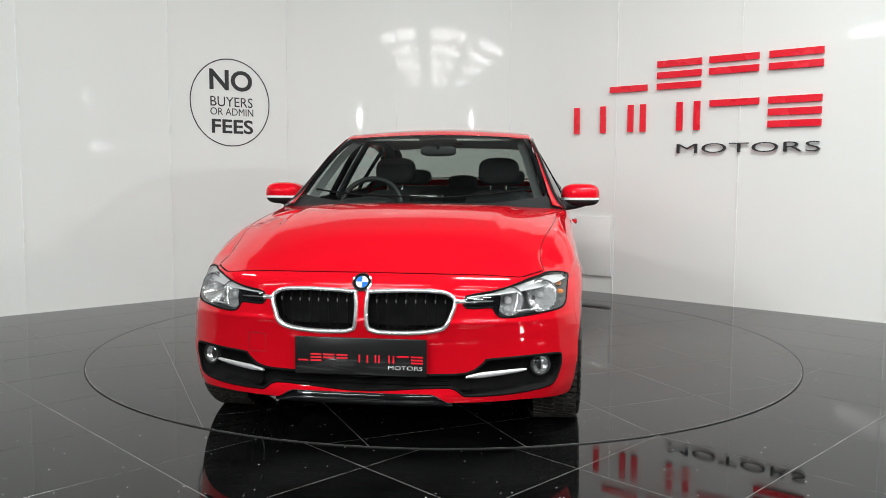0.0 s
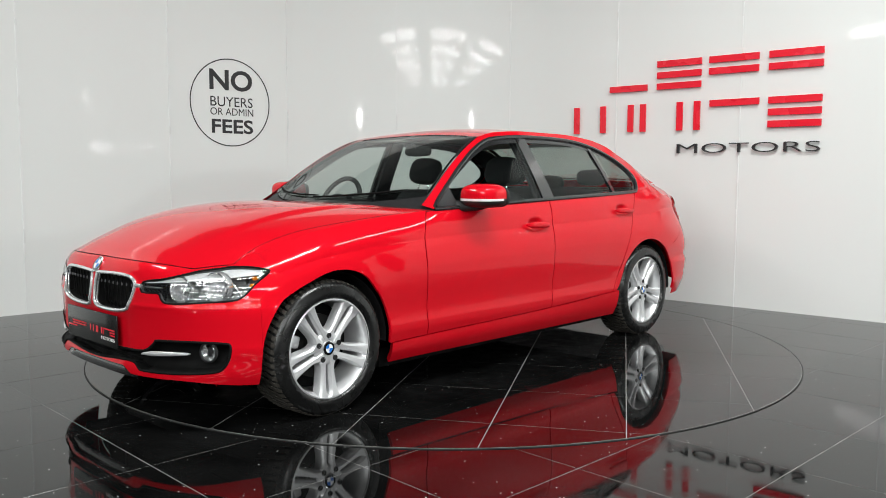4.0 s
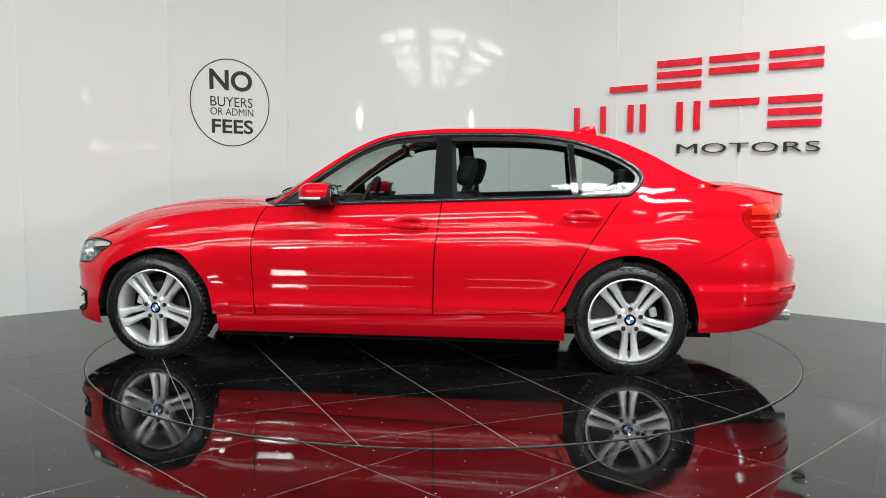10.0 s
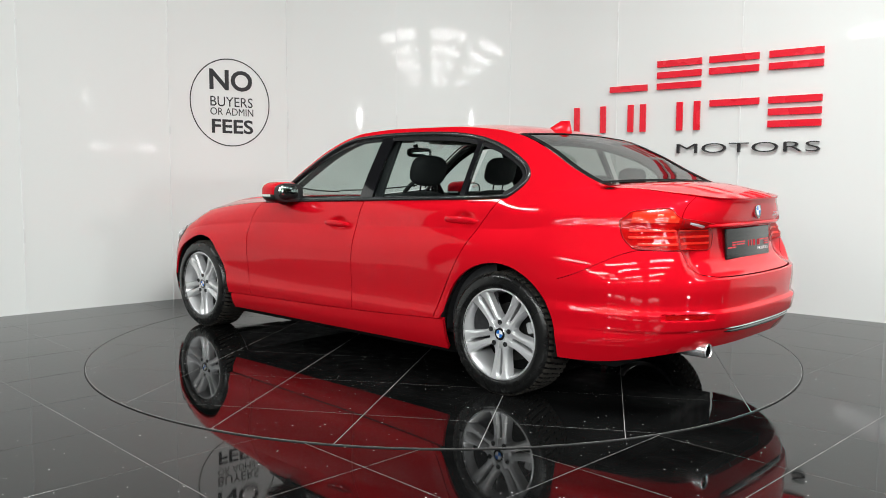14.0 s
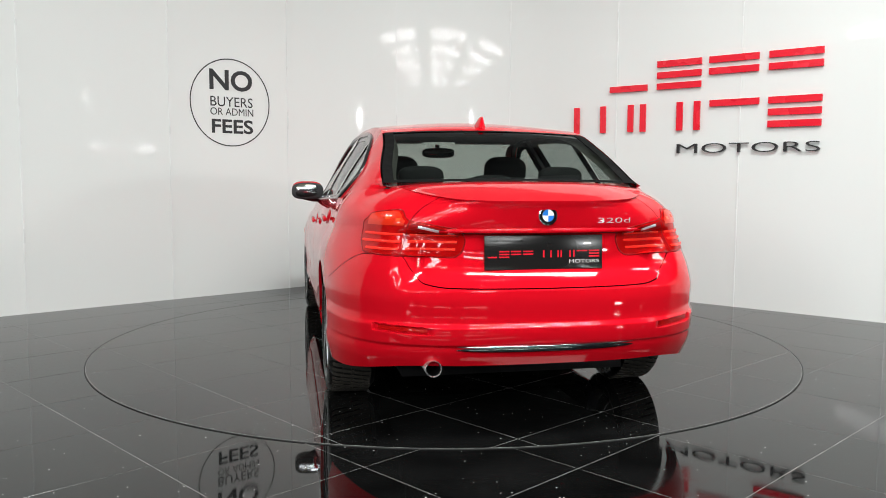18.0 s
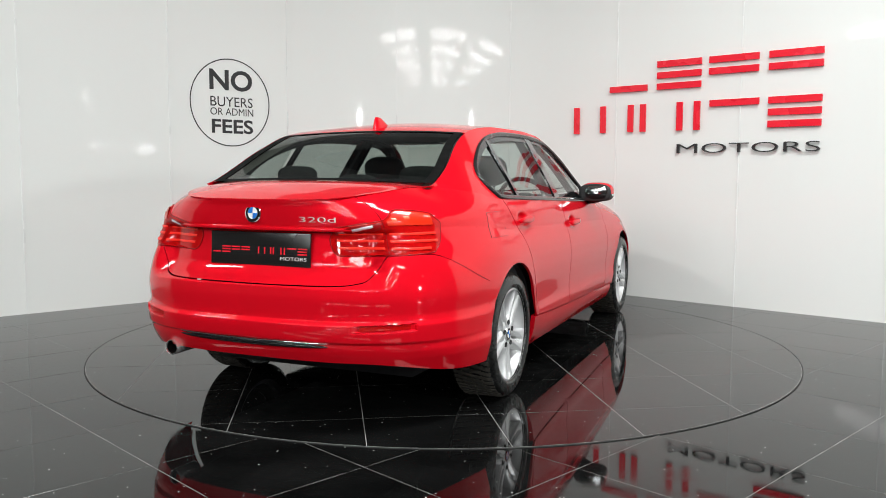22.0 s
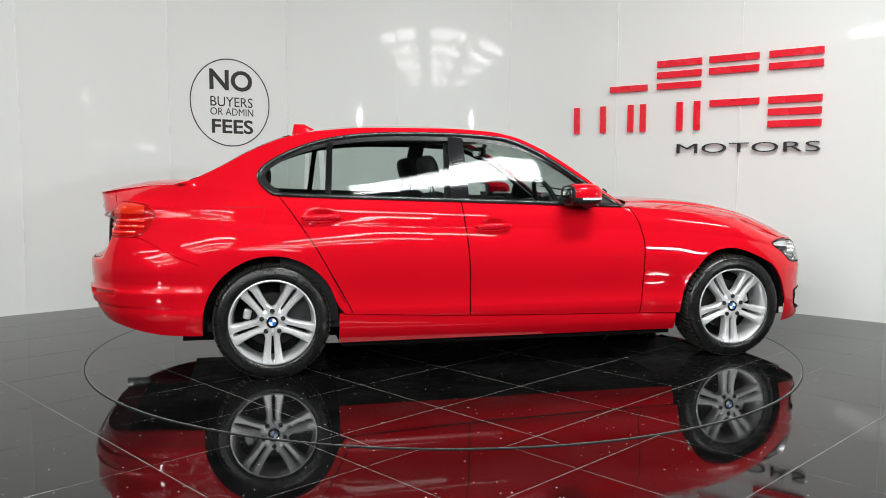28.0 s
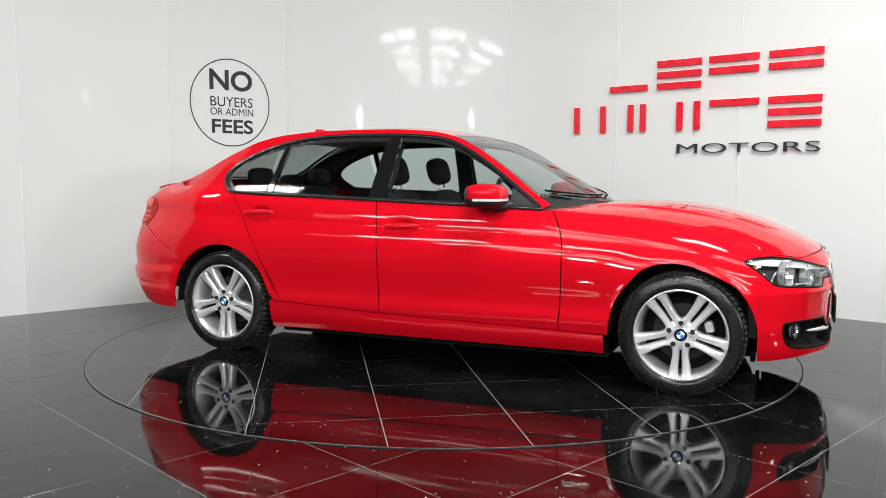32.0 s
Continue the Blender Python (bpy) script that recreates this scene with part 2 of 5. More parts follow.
def grid(nu, nv, f, wrap=False):
    """A sheet of quads over f(s, v), s and v from 0 to 1."""
    vs = [f(i / (nu if wrap else nu - 1), j / (nv - 1)) for i in range(nu) for j in range(nv)]
    fs = []
    for i in range(nu if wrap else nu - 1):
        for j in range(nv - 1):
            a, b = i * nv, ((i + 1) % nu) * nv
            fs.append((a + j, b + j, b + j + 1, a + j + 1))
    return vs, fs


def lathe(profile, n, axis="y"):
    """Turns (radius, along) points round the y axis."""
    def f(s, v):
        r, a = profile[round(v * (len(profile) - 1))]
        w = s * 2 * math.pi
        return (r * math.cos(w), a, r * math.sin(w))
    return grid(n, len(profile), f, True)


def tube(points, r, n=8, closed=False):
    """A round bar along points; r is one radius or one a point."""
    pts = [Vector(p) for p in points]
    n = max(n, 10)
    vs, fs, m = [], [], len(pts)
    for i, p in enumerate(pts):
        a = pts[(i - 1) % m] if closed or i else pts[0]
        b = pts[(i + 1) % m] if closed or i < m - 1 else pts[-1]
        d = (b - a).normalized()
        side = d.cross(Vector((0.13, 0.21, 1))).normalized()
        up = side.cross(d)
        rr = r[i] if isinstance(r, (list, tuple)) else r
        for k in range(n):
            w = 2 * math.pi * k / n
            vs.append(p + side * (rr * math.cos(w)) + up * (rr * math.sin(w)))
    for i in range(m if closed else m - 1):
        for k in range(n):
            a, b = i * n, ((i + 1) % m) * n
            fs.append((a + k, a + (k + 1) % n, b + (k + 1) % n, b + k))
    if not closed:
        fs += [tuple(range(n)), tuple(range((m - 1) * n, m * n))]
    return vs, fs


def spline(points):
    """A smooth run through (x, y) points, flat past its ends."""
    pts = sorted(points)
    xs, ys = [p[0] for p in pts], [p[1] for p in pts]
    d = [(ys[i + 1] - ys[i]) / (xs[i + 1] - xs[i]) for i in range(len(xs) - 1)]
    m = [d[0]] + [0 if d[i - 1] * d[i] <= 0 else 2 * d[i - 1] * d[i] / (d[i - 1] + d[i]) for i in range(1, len(d))] + [d[-1]]

    def f(x):
        if x <= xs[0]:
            return ys[0]
        if x >= xs[-1]:
            return ys[-1]
        i = next(k for k in range(len(d)) if x <= xs[k + 1])
        h = xs[i + 1] - xs[i]
        t = (x - xs[i]) / h
        return (ys[i] * (1 + 2 * t) * (1 - t) ** 2 + m[i] * h * t * (1 - t) ** 2 + ys[i + 1] * t * t * (3 - 2 * t) + m[i + 1] * h * t * t * (t - 1))
    return f


def clamp01(v):
    return max(0.0, min(1.0, v))


def smoothstep(a, b, v):
    t = clamp01((v - a) / (b - a))
    return t * t * (3 - 2 * t)


def inside(poly, x, y):
    hit = False
    for (x0, y0), (x1, y1) in zip(poly, poly[1:] + poly[:1]):
        if (y0 > y) != (y1 > y) and x < (x1 - x0) * (y - y0) / (y1 - y0) + x0:
            hit = not hit
    return hit


def rounded(points, n=6):
    """Closed Catmull-Rom loop through points, n steps a span."""
    out, m = [], len(points)
    for i in range(m):
        p0, p1, p2, p3 = (np.array(points[(i + k) % m], float) for k in (-1, 0, 1, 2))
        for k in range(n):
            t = k / n
            out.append(tuple(0.5 * (2 * p1 + (p2 - p0) * t + (2 * p0 - 5 * p1 + 4 * p2 - p3) * t * t + (3 * p1 - p0 - 3 * p2 + p3) * t ** 3)))
    return out


def run(points, n=6):
    """Open smooth run through points."""
    out, m = [], len(points)
    for i in range(m - 1):
        p0, p1, p2, p3 = (np.array(points[min(max(i + k, 0), m - 1)], float) for k in (-1, 0, 1, 2))
        for k in range(n):
            t = k / n
            out.append(tuple(0.5 * (2 * p1 + (p2 - p0) * t + (2 * p0 - 5 * p1 + 4 * p2 - p3) * t * t + (3 * p1 - p0 - 3 * p2 + p3) * t ** 3)))
    return out + [tuple(float(v) for v in points[-1])]

# ---------------------------------------------------------------- the room

CORNER = Vector((-0.168, 3.795, 0))
LEFT = Vector((-1, -0.887, 0)).normalized()
RIGHT = Vector((1, -0.86, 0)).normalized()
BEND = 1.9


def wall_line():
    """Plan of the showroom wall: s along it (0 at the middle of the bend) to a point and its inward normal."""
    half = math.acos(LEFT.dot(RIGHT)) / 2
    tang = BEND / math.tan(half)
    mid = (LEFT + RIGHT).normalized()
    centre = CORNER + mid * (BEND / math.sin(half))
    sweep = math.pi / 2 - half

    def f(s):
        arc = BEND * sweep
        if abs(s) <= arc:
            a = s / BEND
            out = -mid
            d = Vector((out.x * math.cos(-a) - out.y * math.sin(-a), out.x * math.sin(-a) + out.y * math.cos(-a), 0))
            return centre + d * BEND, -d
        way = RIGHT if s > 0 else LEFT
        n = Vector((-RIGHT.y, RIGHT.x, 0)) if s > 0 else Vector((LEFT.y, -LEFT.x, 0))
        if n.y > 0:
            n = -n
        return CORNER + way * (tang + abs(s) - arc), n
    return f, tang, BEND * sweep


wall_at, TANG, ARC = wall_line()


def from_corner(side, d):
    """s of the point d metres from the corner along one wall; side is 1 for the sign's wall, -1 for the other."""
    return side * (d - TANG + ARC)


WALL_H = 3.4


def wall_panel(s0, s1, parent):
    n = max(2, int(abs(s1 - s0) / 0.06)) if min(abs(s0), abs(s1)) < ARC + 0.1 else 3
    vs, fs = [], []
    for i in range(n):
        p, q = wall_at(s0 + 0.003 + (s1 - s0 - 0.006) * i / (n - 1))
        for off, z in ((0, 0.0), (0, WALL_H), (-0.05, WALL_H), (-0.05, 0.0)):
            w = p + q * off
            vs.append((w.x, w.y, z))
    for i in range(n - 1):
        for k in range(4):
            a, b = i * 4, i * 4 + 4
            fs.append((a + k, a + (k + 1) % 4, b + (k + 1) % 4, b + k))
    fs += [(0, 1, 2, 3), tuple((n - 1) * 4 + k for k in range(4))]
    return part("wall_panel", (vs, fs), M_WALL, parent)


def showroom_wall():
    wall = thing("wall_showroom", "glossy white panelled showroom wall with thin vertical joints", "wall", kind="structure")
    right = [from_corner(1, d) for d in (2.345, 3.517, 4.70, 5.88, 7.06, 8.2)]
    left = [from_corner(-1, d) for d in (3.02, 4.24, 5.46, 6.68, 7.9)]
    first, last = right[0], left[0]
    joints = sorted(left + [last + (first - last) * k / 4 for k in (1, 2, 3)] + right)
    for a, b in zip(joints[:-1], joints[1:]):
        wall_panel(a, b, wall)
    for s in joints[1:-1]:
        p, q = wall_at(s)
        t = Vector((-q.y, q.x, 0))
        vs = [(*(p + t * u + q * o).xy, z) for z in (0.0, WALL_H) for u, o in ((-0.008, -0.002), (-0.007, 0.006), (0.007, 0.006), (0.008, -0.002))]
        part("joint_trim", (vs, [(0, 1, 5, 4), (1, 2, 6, 5), (2, 3, 7, 6), (3, 0, 4, 7), (4, 5, 6, 7)]), M_TRIM, wall, smooth=False)
    return wall


showroom_wall()


def slab(name, label, x0, x1, y0, y1, z0, z1, mat):
    ob = part(name, box(x0, x1, y0, y1, z0, z1), mat, None, smooth=False)
    return tagged(ob, label, name.split("_")[0], kind="structure")


slab("wall_west", "plain painted wall of the hall behind", -18.2, -18.0, -26.0, 4.6, 0, 7.5, M_BACK)
slab("wall_east", "plain painted wall of the hall behind", 18.0, 18.2, -26.0, 4.6, 0, 7.5, M_BACK)
slab("wall_south", "plain painted wall of the hall behind", -18.0, 18.0, -26.2, -26.0, 0, 7.5, M_BACK)
slab("wall_north", "plain painted wall behind the panels", -18.0, 18.0, 4.4, 4.6, 0, 7.5, M_BACK)
slab("ceiling", "plain dark sheet ceiling of the hall", -18.2, 18.2, -26.2, 4.6, 7.5, 7.65, M_CEIL)

def roof_arch(y):
    """A bowed steel roof beam of the hall."""
    vs, fs = [], []
    for i in range(25):
        x = -17.9 + 35.8 * i / 24
        z = 7.2 - 2.4 * (x / 17.9) ** 2
        vs += [(x, y - 0.09, z), (x, y + 0.09, z), (x, y + 0.09, z + 0.28), (x, y - 0.09, z + 0.28)]
    for i in range(24):
        for k in range(4):
            a = i * 4
            fs.append((a + k, a + (k + 1) % 4, a + 4 + (k + 1) % 4, a + 4 + k))
    fs += [(0, 1, 2, 3), (96, 97, 98, 99)]
    return vs, fs


beams = thing("roof_beams", "yellow painted steel arches under the hall's roof", "beam", kind="structure")
for y in (-1.5, -6.0, -10.5, -15.0):
    part("roof_beam", roof_arch(y), M_BEAM, beams, smooth=False)

def strip_light(x, y, z, w, d, tilt, turn=0):
    """Housing and hangers of a long lamp of the hall."""
    ob = thing("ceiling_light", "long grey strip light hung from the hall's roof", "ceiling light", "hall strip lights", pose(x, y, z, tilt, 0, turn))
    part("housing", joined(box(-w / 2 - 0.06, w / 2 + 0.06, -d / 2 - 0.05, d / 2 + 0.05, 0.03, 0.10, 0.01)), M_CEIL, ob)
    c, s = math.cos(radians(tilt)), math.sin(radians(tilt))
    for hx in (-w * 0.35, w * 0.35):
        top = 7.5 - z
        part("hanger", tube([(hx, 0, 0.09), (hx, s * top, c * top)], 0.008, 8), M_STEEL, ob)


strip_light(*KEY, 0, 27)
for lx, ly, lz in ROWS:
    strip_light(lx, ly, lz, 3.2, 0.42, 15.6)

# floor: grout bed, tiles laid on the diagonal
floor = tagged(part("floor", box(-18.0, 18.0, -26.0, 4.4, -0.2, -0.0006), M_GROUT, None, smooth=False), "polished black granite tile floor with pale joints", "floor", kind="structure")
for x0, x1, y0, y1 in ((-18.0, -7.3, -26.0, 4.4), (7.3, 18.0, -26.0, 4.4), (-7.3, 7.3, -26.0, -12.3)):
    part("far_tiles", box(x0, x1, y0, y1, -0.0006, 0.0), M_TILE, floor, smooth=False)


def tile_geo(w, t=0.012, chamfer=0.0005):
    h = w / 2
    vs = [(-h, -h, -t), (h, -h, -t), (h, h, -t), (-h, h, -t)]
    vs += [(x * 1.0, y * 1.0, -chamfer) for x, y in ((-h, -h), (h, -h), (h, h), (-h, h))]
    k = h - chamfer
    vs += [(x, y, 0) for x, y in ((-k, -k), (k, -k), (k, k), (-k, k))]
    fs = [(8, 9, 10, 11)] + [(a, (a + 1) % 4, 4 + (a + 1) % 4, 4 + a) for a in range(4)] + [(4 + a, 4 + (a + 1) % 4, 8 + (a + 1) % 4, 8 + a) for a in range(4)]
    return vs, fs


def floor_tiles():
    pitch = 0.582
    me = mesh_of("floor_tile", *tile_geo(pitch - 0.0021), M_TILE, False)
    rest_v, rest_f = [], []
    c, s = math.cos(radians(44.6)), math.sin(radians(44.6))
    for i in range(-22, 23):
        for j in range(-22, 23):
            a, b = 1.36 + (i + 0.5) * pitch, -1.535 + (j + 0.5) * pitch
            # a: offset against the 135 degree joints, b: against the 45 degree joints
            x, y = -c * a - s * b, -s * a + c * b
            if not (-6.9 < x < 6.9 and -11.9 < y < 4.3) or math.hypot(x, y) < 1.75:
                continue
            if abs(x) < 4.2 and -3.7 < y < 3.4 and y < 4.1 - abs(x) * 0.7:
                ob = new("floor_tile", me)
                ob.parent = floor
                ob.matrix_world = pose(x, y, 0, 0, 0, 44.6)
            else:
                o = len(rest_v)
                v, f = tile_geo(pitch - 0.0021)
                rest_v += [tuple(pose(x, y, 0, 0, 0, 44.6) @ Vector(p)) for p in v]
                rest_f += [tuple(k + o for k in q) for q in f]
    ob = part("floor_tiles", (rest_v, rest_f), M_TILE, floor, smooth=False)
    tagged(ob, kind="stuff")


# ---------------------------------------------------------------- the turntable
TABLE_R = 2.25
table = thing("turntable", "round turntable of polished black tiles flush with the floor", "turntable")


def clip_circle(poly, r):
    """The part of a convex polygon inside the circle of radius r round the origin."""
    n = 96
    for k in range(n):
        w = 2 * math.pi * (k + 0.5) / n
        nx, ny, d = math.cos(w), math.sin(w), r * math.cos(math.pi / n)
        out = []
        for (x0, y0), (x1, y1) in zip(poly, poly[1:] + poly[:1]):
            a, b = d - nx * x0 - ny * y0, d - nx * x1 - ny * y1
            if a >= 0:
                out.append((x0, y0))
            if a * b < 0:
                t = a / (a - b)
                out.append((x0 + (x1 - x0) * t, y0 + (y1 - y0) * t))
        poly = out
        if not poly:
            return []
    return poly


def turntable_tiles():
    pitch, ang = 0.597, 31.3
    c, s = math.cos(radians(ang)), math.sin(radians(ang))
    for i in range(-5, 6):
        for j in range(-5, 6):
            # offsets from the joint lines, in the car's plan, moved to the table's centre
            a0, b0 = 0.155 + i * pitch, 0.182 + j * pitch
            corners = []
            for a, b in ((a0 + 0.0016, b0 + 0.0016), (a0 + 0.0016, b0 + pitch - 0.0016), (a0 + pitch - 0.0016, b0 + pitch - 0.0016), (a0 + pitch - 0.0016, b0 + 0.0016)):
                corners.append((-s * a - c * b - PIVOT[0], c * a - s * b - PIVOT[1]))
            poly = clip_circle(corners, TABLE_R - 0.006)
            if len(poly) < 3:
                continue
            n = len(poly)
            vs = [(x, y, 0.004) for x, y in poly] + [(x, y, -0.008) for x, y in poly]
            fs = [tuple(range(n))] + [(k, (k + 1) % n, n + (k + 1) % n, n + k) for k in range(n)]
            part("tile", (vs, fs), M_TILE, table, smooth=False)


PIVOT = (-0.245, 0.007)
part("bed", lathe([(0.0, 0.0034), (TABLE_R - 0.004, 0.0034), (TABLE_R - 0.004, -0.01)], 128), M_GROUT, table).matrix_local = pose(0, 0, 0, 90, 0, 0)
part("rim", moved(lathe([(TABLE_R - 0.0028, -0.002), (TABLE_R - 0.0028, 0.0042), (TABLE_R + 0.0028, 0.0042), (TABLE_R + 0.0028, -0.002)], 160), pose(0, 0, 0, 90, 0, 0)), M_RIM, table, "narrow dark joint round the table")

# ---------------------------------------------------------------- the car's surfaces
# x forward from the middle of the wheelbase, y to its left, z up from the floor
HANDLES = ((-0.155, 0.828), (-1.135, 0.886))
AXLE, HUB_Z, TYRE_R, ARCH_R = 1.405, 0.314, 0.318, 0.366
wide = spline([(-1.4, 0.893), (-0.8, 0.888), (0, 0.884), (0.8, 0.878), (1.4, 0.878)])
flank = spline([(0.10, -0.085), (0.18, -0.055), (0.25, -0.030), (0.31, -0.016), (0.345, -0.0085), (0.37, -0.0075), (0.395, -0.010), (0.425, -0.0115), (0.47, -0.0095),
                (0.54, -0.003), (0.61, 0.001), (0.66, 0.0005), (0.70, -0.003), (0.74, -0.0095), (0.78, -0.0195), (0.808, -0.0285), (0.820, -0.0325), (0.828, -0.0335),
                (0.85, -0.0375), (0.90, -0.0495), (0.965, -0.078), (1.05, -0.13)])
top_z = spline([(-2.45, 1.008), (-2.36, 1.013), (-2.2, 1.036), (-1.95, 1.06), (-1.7, 1.045), (-1.45, 1.010), (-0.5, 0.975), (0.65, 0.934), (0.8, 0.925),
                (1.0, 0.908), (1.4, 0.856), (1.6, 0.802), (1.7, 0.765), (1.8, 0.748), (1.9, 0.745), (2.05, 0.745)])
roll_in = spline([(-2.3, 0.15), (-1.95, 0.15), (-1.75, 0.07), (-1.5, 0.02), (-1.3, 0.0), (0.6, 0.0), (0.9, 0.03), (1.3, 0.04), (1.8, 0.05)])
nose_x = spline([(0.10, 2.02), (0.16, 2.09), (0.21, 2.135), (0.25, 2.138), (0.34, 2.120), (0.45, 2.123), (0.525, 2.131), (0.545, 2.135), (0.558, 2.130), (0.62, 2.122),
                 (0.68, 2.108), (0.72, 2.085), (0.75, 2.035), (0.78, 1.98)])
tail_x = spline([(0.24, -2.30), (0.32, -2.362), (0.385, -2.400), (0.402, -2.404), (0.416, -2.424), (0.485, -2.435), (0.505, -2.418), (0.6, -2.425), (0.70, -2.415), (0.8, -2.395), (0.9, -2.385),
                 (0.98, -2.388), (1.01, -2.396), (1.06, -2.40)])
NOSE_0, NOSE_N, TAIL_0, TAIL_N = 1.3, 3.0, -1.5, 3.1


def mid_y(x, z):
    """Half width before the taper of nose and tail."""
    e = top_z(x)
    zm = z if z < 0.45 else 0.45 + (z - 0.45) * 0.515 / (e - 0.45)
    y = wide(x) + flank(zm) - roll_in(x) * max(0.0, (zm - 0.84) / 0.125) ** 2
    y += 0.014 * smoothstep(-1.6, -1.85, x) * smoothstep(0.535, 0.48, z) + 0.035 * smoothstep(1.5, 1.76, x) * smoothstep(0.62, 0.42, z)
    y -= 0.02 * smoothstep(-0.7, -1.4, x) * smoothstep(0.72, 0.92, z)
    y -= 0.05 * smoothstep(-1.55, -2.05, x) * smoothstep(0.58, 0.85, z)
    for hx, hz in HANDLES:
        y -= 0.025 * math.exp(-(((x - hx - 0.005) / 0.058) ** 2 + ((z - hz - 0.003) / 0.030) ** 2) ** 1.6)
    for ax in (AXLE, -AXLE):
        r = math.hypot(x - ax, z - HUB_Z)
        y += 0.006 * math.exp(-((r - ARCH_R) / 0.085) ** 2)
    return y


def side_y(x, z):
    y = mid_y(x, z)
    if x > NOSE_0:
        t = min(1, (x - NOSE_0) / (nose_x(z) - NOSE_0))
        y *= (1 - t ** NOSE_N) ** (1 / NOSE_N)
    elif x < TAIL_0:
        t = min(1, (x - TAIL_0) / (tail_x(z) - TAIL_0))
        y *= (1 - t ** TAIL_N) ** (1 / TAIL_N)
    return y


def lid_in(y, z):
    """How far the boot lid stands in front of the bumper."""
    return smoothstep(0.66, 0.5, abs(y)) * spline([(0.64, 0.0), (0.68, 0.06), (0.73, 0.09), (0.84, 0.088), (0.872, 0.085), (0.886, 0.045), (0.9, 0.035), (1.0, 0.02)])(z)


def recess(y, z):
    """The pockets of the rear bumper's reflectors."""
    y = abs(y)
    zc = 0.476 + 0.03 * (y - 0.6)
    return 0.022 * smoothstep(0.495, 0.515, y) * smoothstep(0.735, 0.715, y) * smoothstep(zc - 0.017, zc - 0.013, z) * smoothstep(zc + 0.015, zc + 0.012, z)


def nose_at(y, z, off=0.0):
    """The point of the nose with that y and z, off metres in front of it."""
    xn = nose_x(z)
    x = NOSE_0 + 0.5
    for _ in range(12):
        w = mid_y(x, z)
        x = NOSE_0 + (xn - NOSE_0) * max(0.0, 1 - (min(abs(y), w * 0.9999) / w) ** NOSE_N) ** (1 / NOSE_N)
    return (x + off, y, z)


def tail_at(y, z, off=0.0):
    xn = tail_x(z)
    x = -2.0
    for _ in range(12):
        w = mid_y(x, z)
        x = TAIL_0 + (xn - TAIL_0) * max(0.0, 1 - (min(abs(y), w * 0.9999) / w) ** TAIL_N) ** (1 / TAIL_N)
    return (x + lid_in(y, z) + recess(y, z) - off, y, z)


def nose_start(z):
    return 1.769 - 0.075 * smoothstep(0.56, 0.67, z)


def nose_u(u, z):
    """Round the nose: u 0 at the front wheel arch, 1 at the middle."""
    xn = nose_x(z)
    w0 = math.asin(((nose_start(z) - NOSE_0) / (xn - NOSE_0)) ** (NOSE_N / 2))
    w = w0 + (math.pi / 2 - w0) * u
    x = NOSE_0 + (xn - NOSE_0) * math.sin(w) ** (2 / NOSE_N)
    return (x, mid_y(x, z) * max(0.0, math.cos(w)) ** (2 / NOSE_N) if u < 1 else 0.0, z)


def tail_u(u, z):
    xn = tail_x(z)
    w0 = math.asin(((-1.771 - TAIL_0) / (xn - TAIL_0)) ** (TAIL_N / 2))
    w = w0 + (math.pi / 2 - w0) * u
    x = TAIL_0 + (xn - TAIL_0) * math.sin(w) ** (2 / TAIL_N)
    y = mid_y(x, z) * max(0.0, math.cos(w)) ** (2 / TAIL_N) if u < 1 else 0.0
    return (x + lid_in(y, z) + recess(y, z), y, z)


rail_z = spline([(-1.93, 1.06), (-1.85, 1.080), (-1.7, 1.146), (-1.5, 1.254), (-1.3, 1.335), (-1.1, 1.373), (-0.8, 1.394), (-0.4, 1.396), (-0.1, 1.380),
                 (0.05, 1.350), (0.2, 1.286), (0.4, 1.162), (0.62, 1.003), (0.70, 0.952)])
rail_y = spline([(-1.93, 0.64), (-1.7, 0.625), (-1.4, 0.572), (-1.0, 0.55), (-0.5, 0.555), (0.0, 0.575), (0.3, 0.635), (0.62, 0.715), (0.70, 0.735)])


def house_y(x, z):
    """Side of the cabin above the belt line."""
    e, r = top_z(x), rail_z(x)
    b = side_y(x, e)
    t = clamp01((z - e) / max(0.01, r - e))
    return b + (rail_y(x) - b) * t ** 1.10


def skin_y(x, z):
    return side_y(x, z) if z <= top_z(x) else house_y(x, z)


def flanged(nu, nv, f, depth=0.014):
    """A pressed panel: the sheet over f and an inward lip round its edge."""
    vs, fs = grid(nu, nv, f)
    rim = [i * nv for i in range(nu)] + [(nu - 1) * nv + j for j in range(1, nv)] + [i * nv + nv - 1 for i in range(nu - 2, -1, -1)] + [j for j in range(nv - 2, 0, -1)]
    mid = Vector((sum(v[0] for v in vs) / len(vs), 0, 0.7))
    o = len(vs)
    for k in rim:
        v = Vector(vs[k])
        d = (Vector((mid.x * 0.3 + v.x * 0.7, 0, 0.6)) - v).normalized()
        vs.append(tuple(v + d * depth))
    n = len(rim)
    for k in range(n):
        fs.append((rim[k], rim[(k + 1) % n], o + (k + 1) % n, o + k))
    return vs, fs


seam_a = spline([(0.28, 0.768), (0.45, 0.782), (0.70, 0.788), (0.80, 0.775), (0.88, 0.745), (0.95, 0.70)])
seam_b = spline([(0.29, -0.291), (0.6, -0.298), (0.8, -0.315), (1.0, -0.340)])
seam_c = spline([(0.33, -0.955), (0.42, -1.0), (0.611, -1.105), (0.75, -1.185), (0.838, -1.245), (0.92, -1.30), (1.02, -1.375)])
sill_z = spline([(-1.05, 0.350), (-0.29, 0.316), (0.77, 0.292), (1.05, 0.285)])
GAP = 0.0032


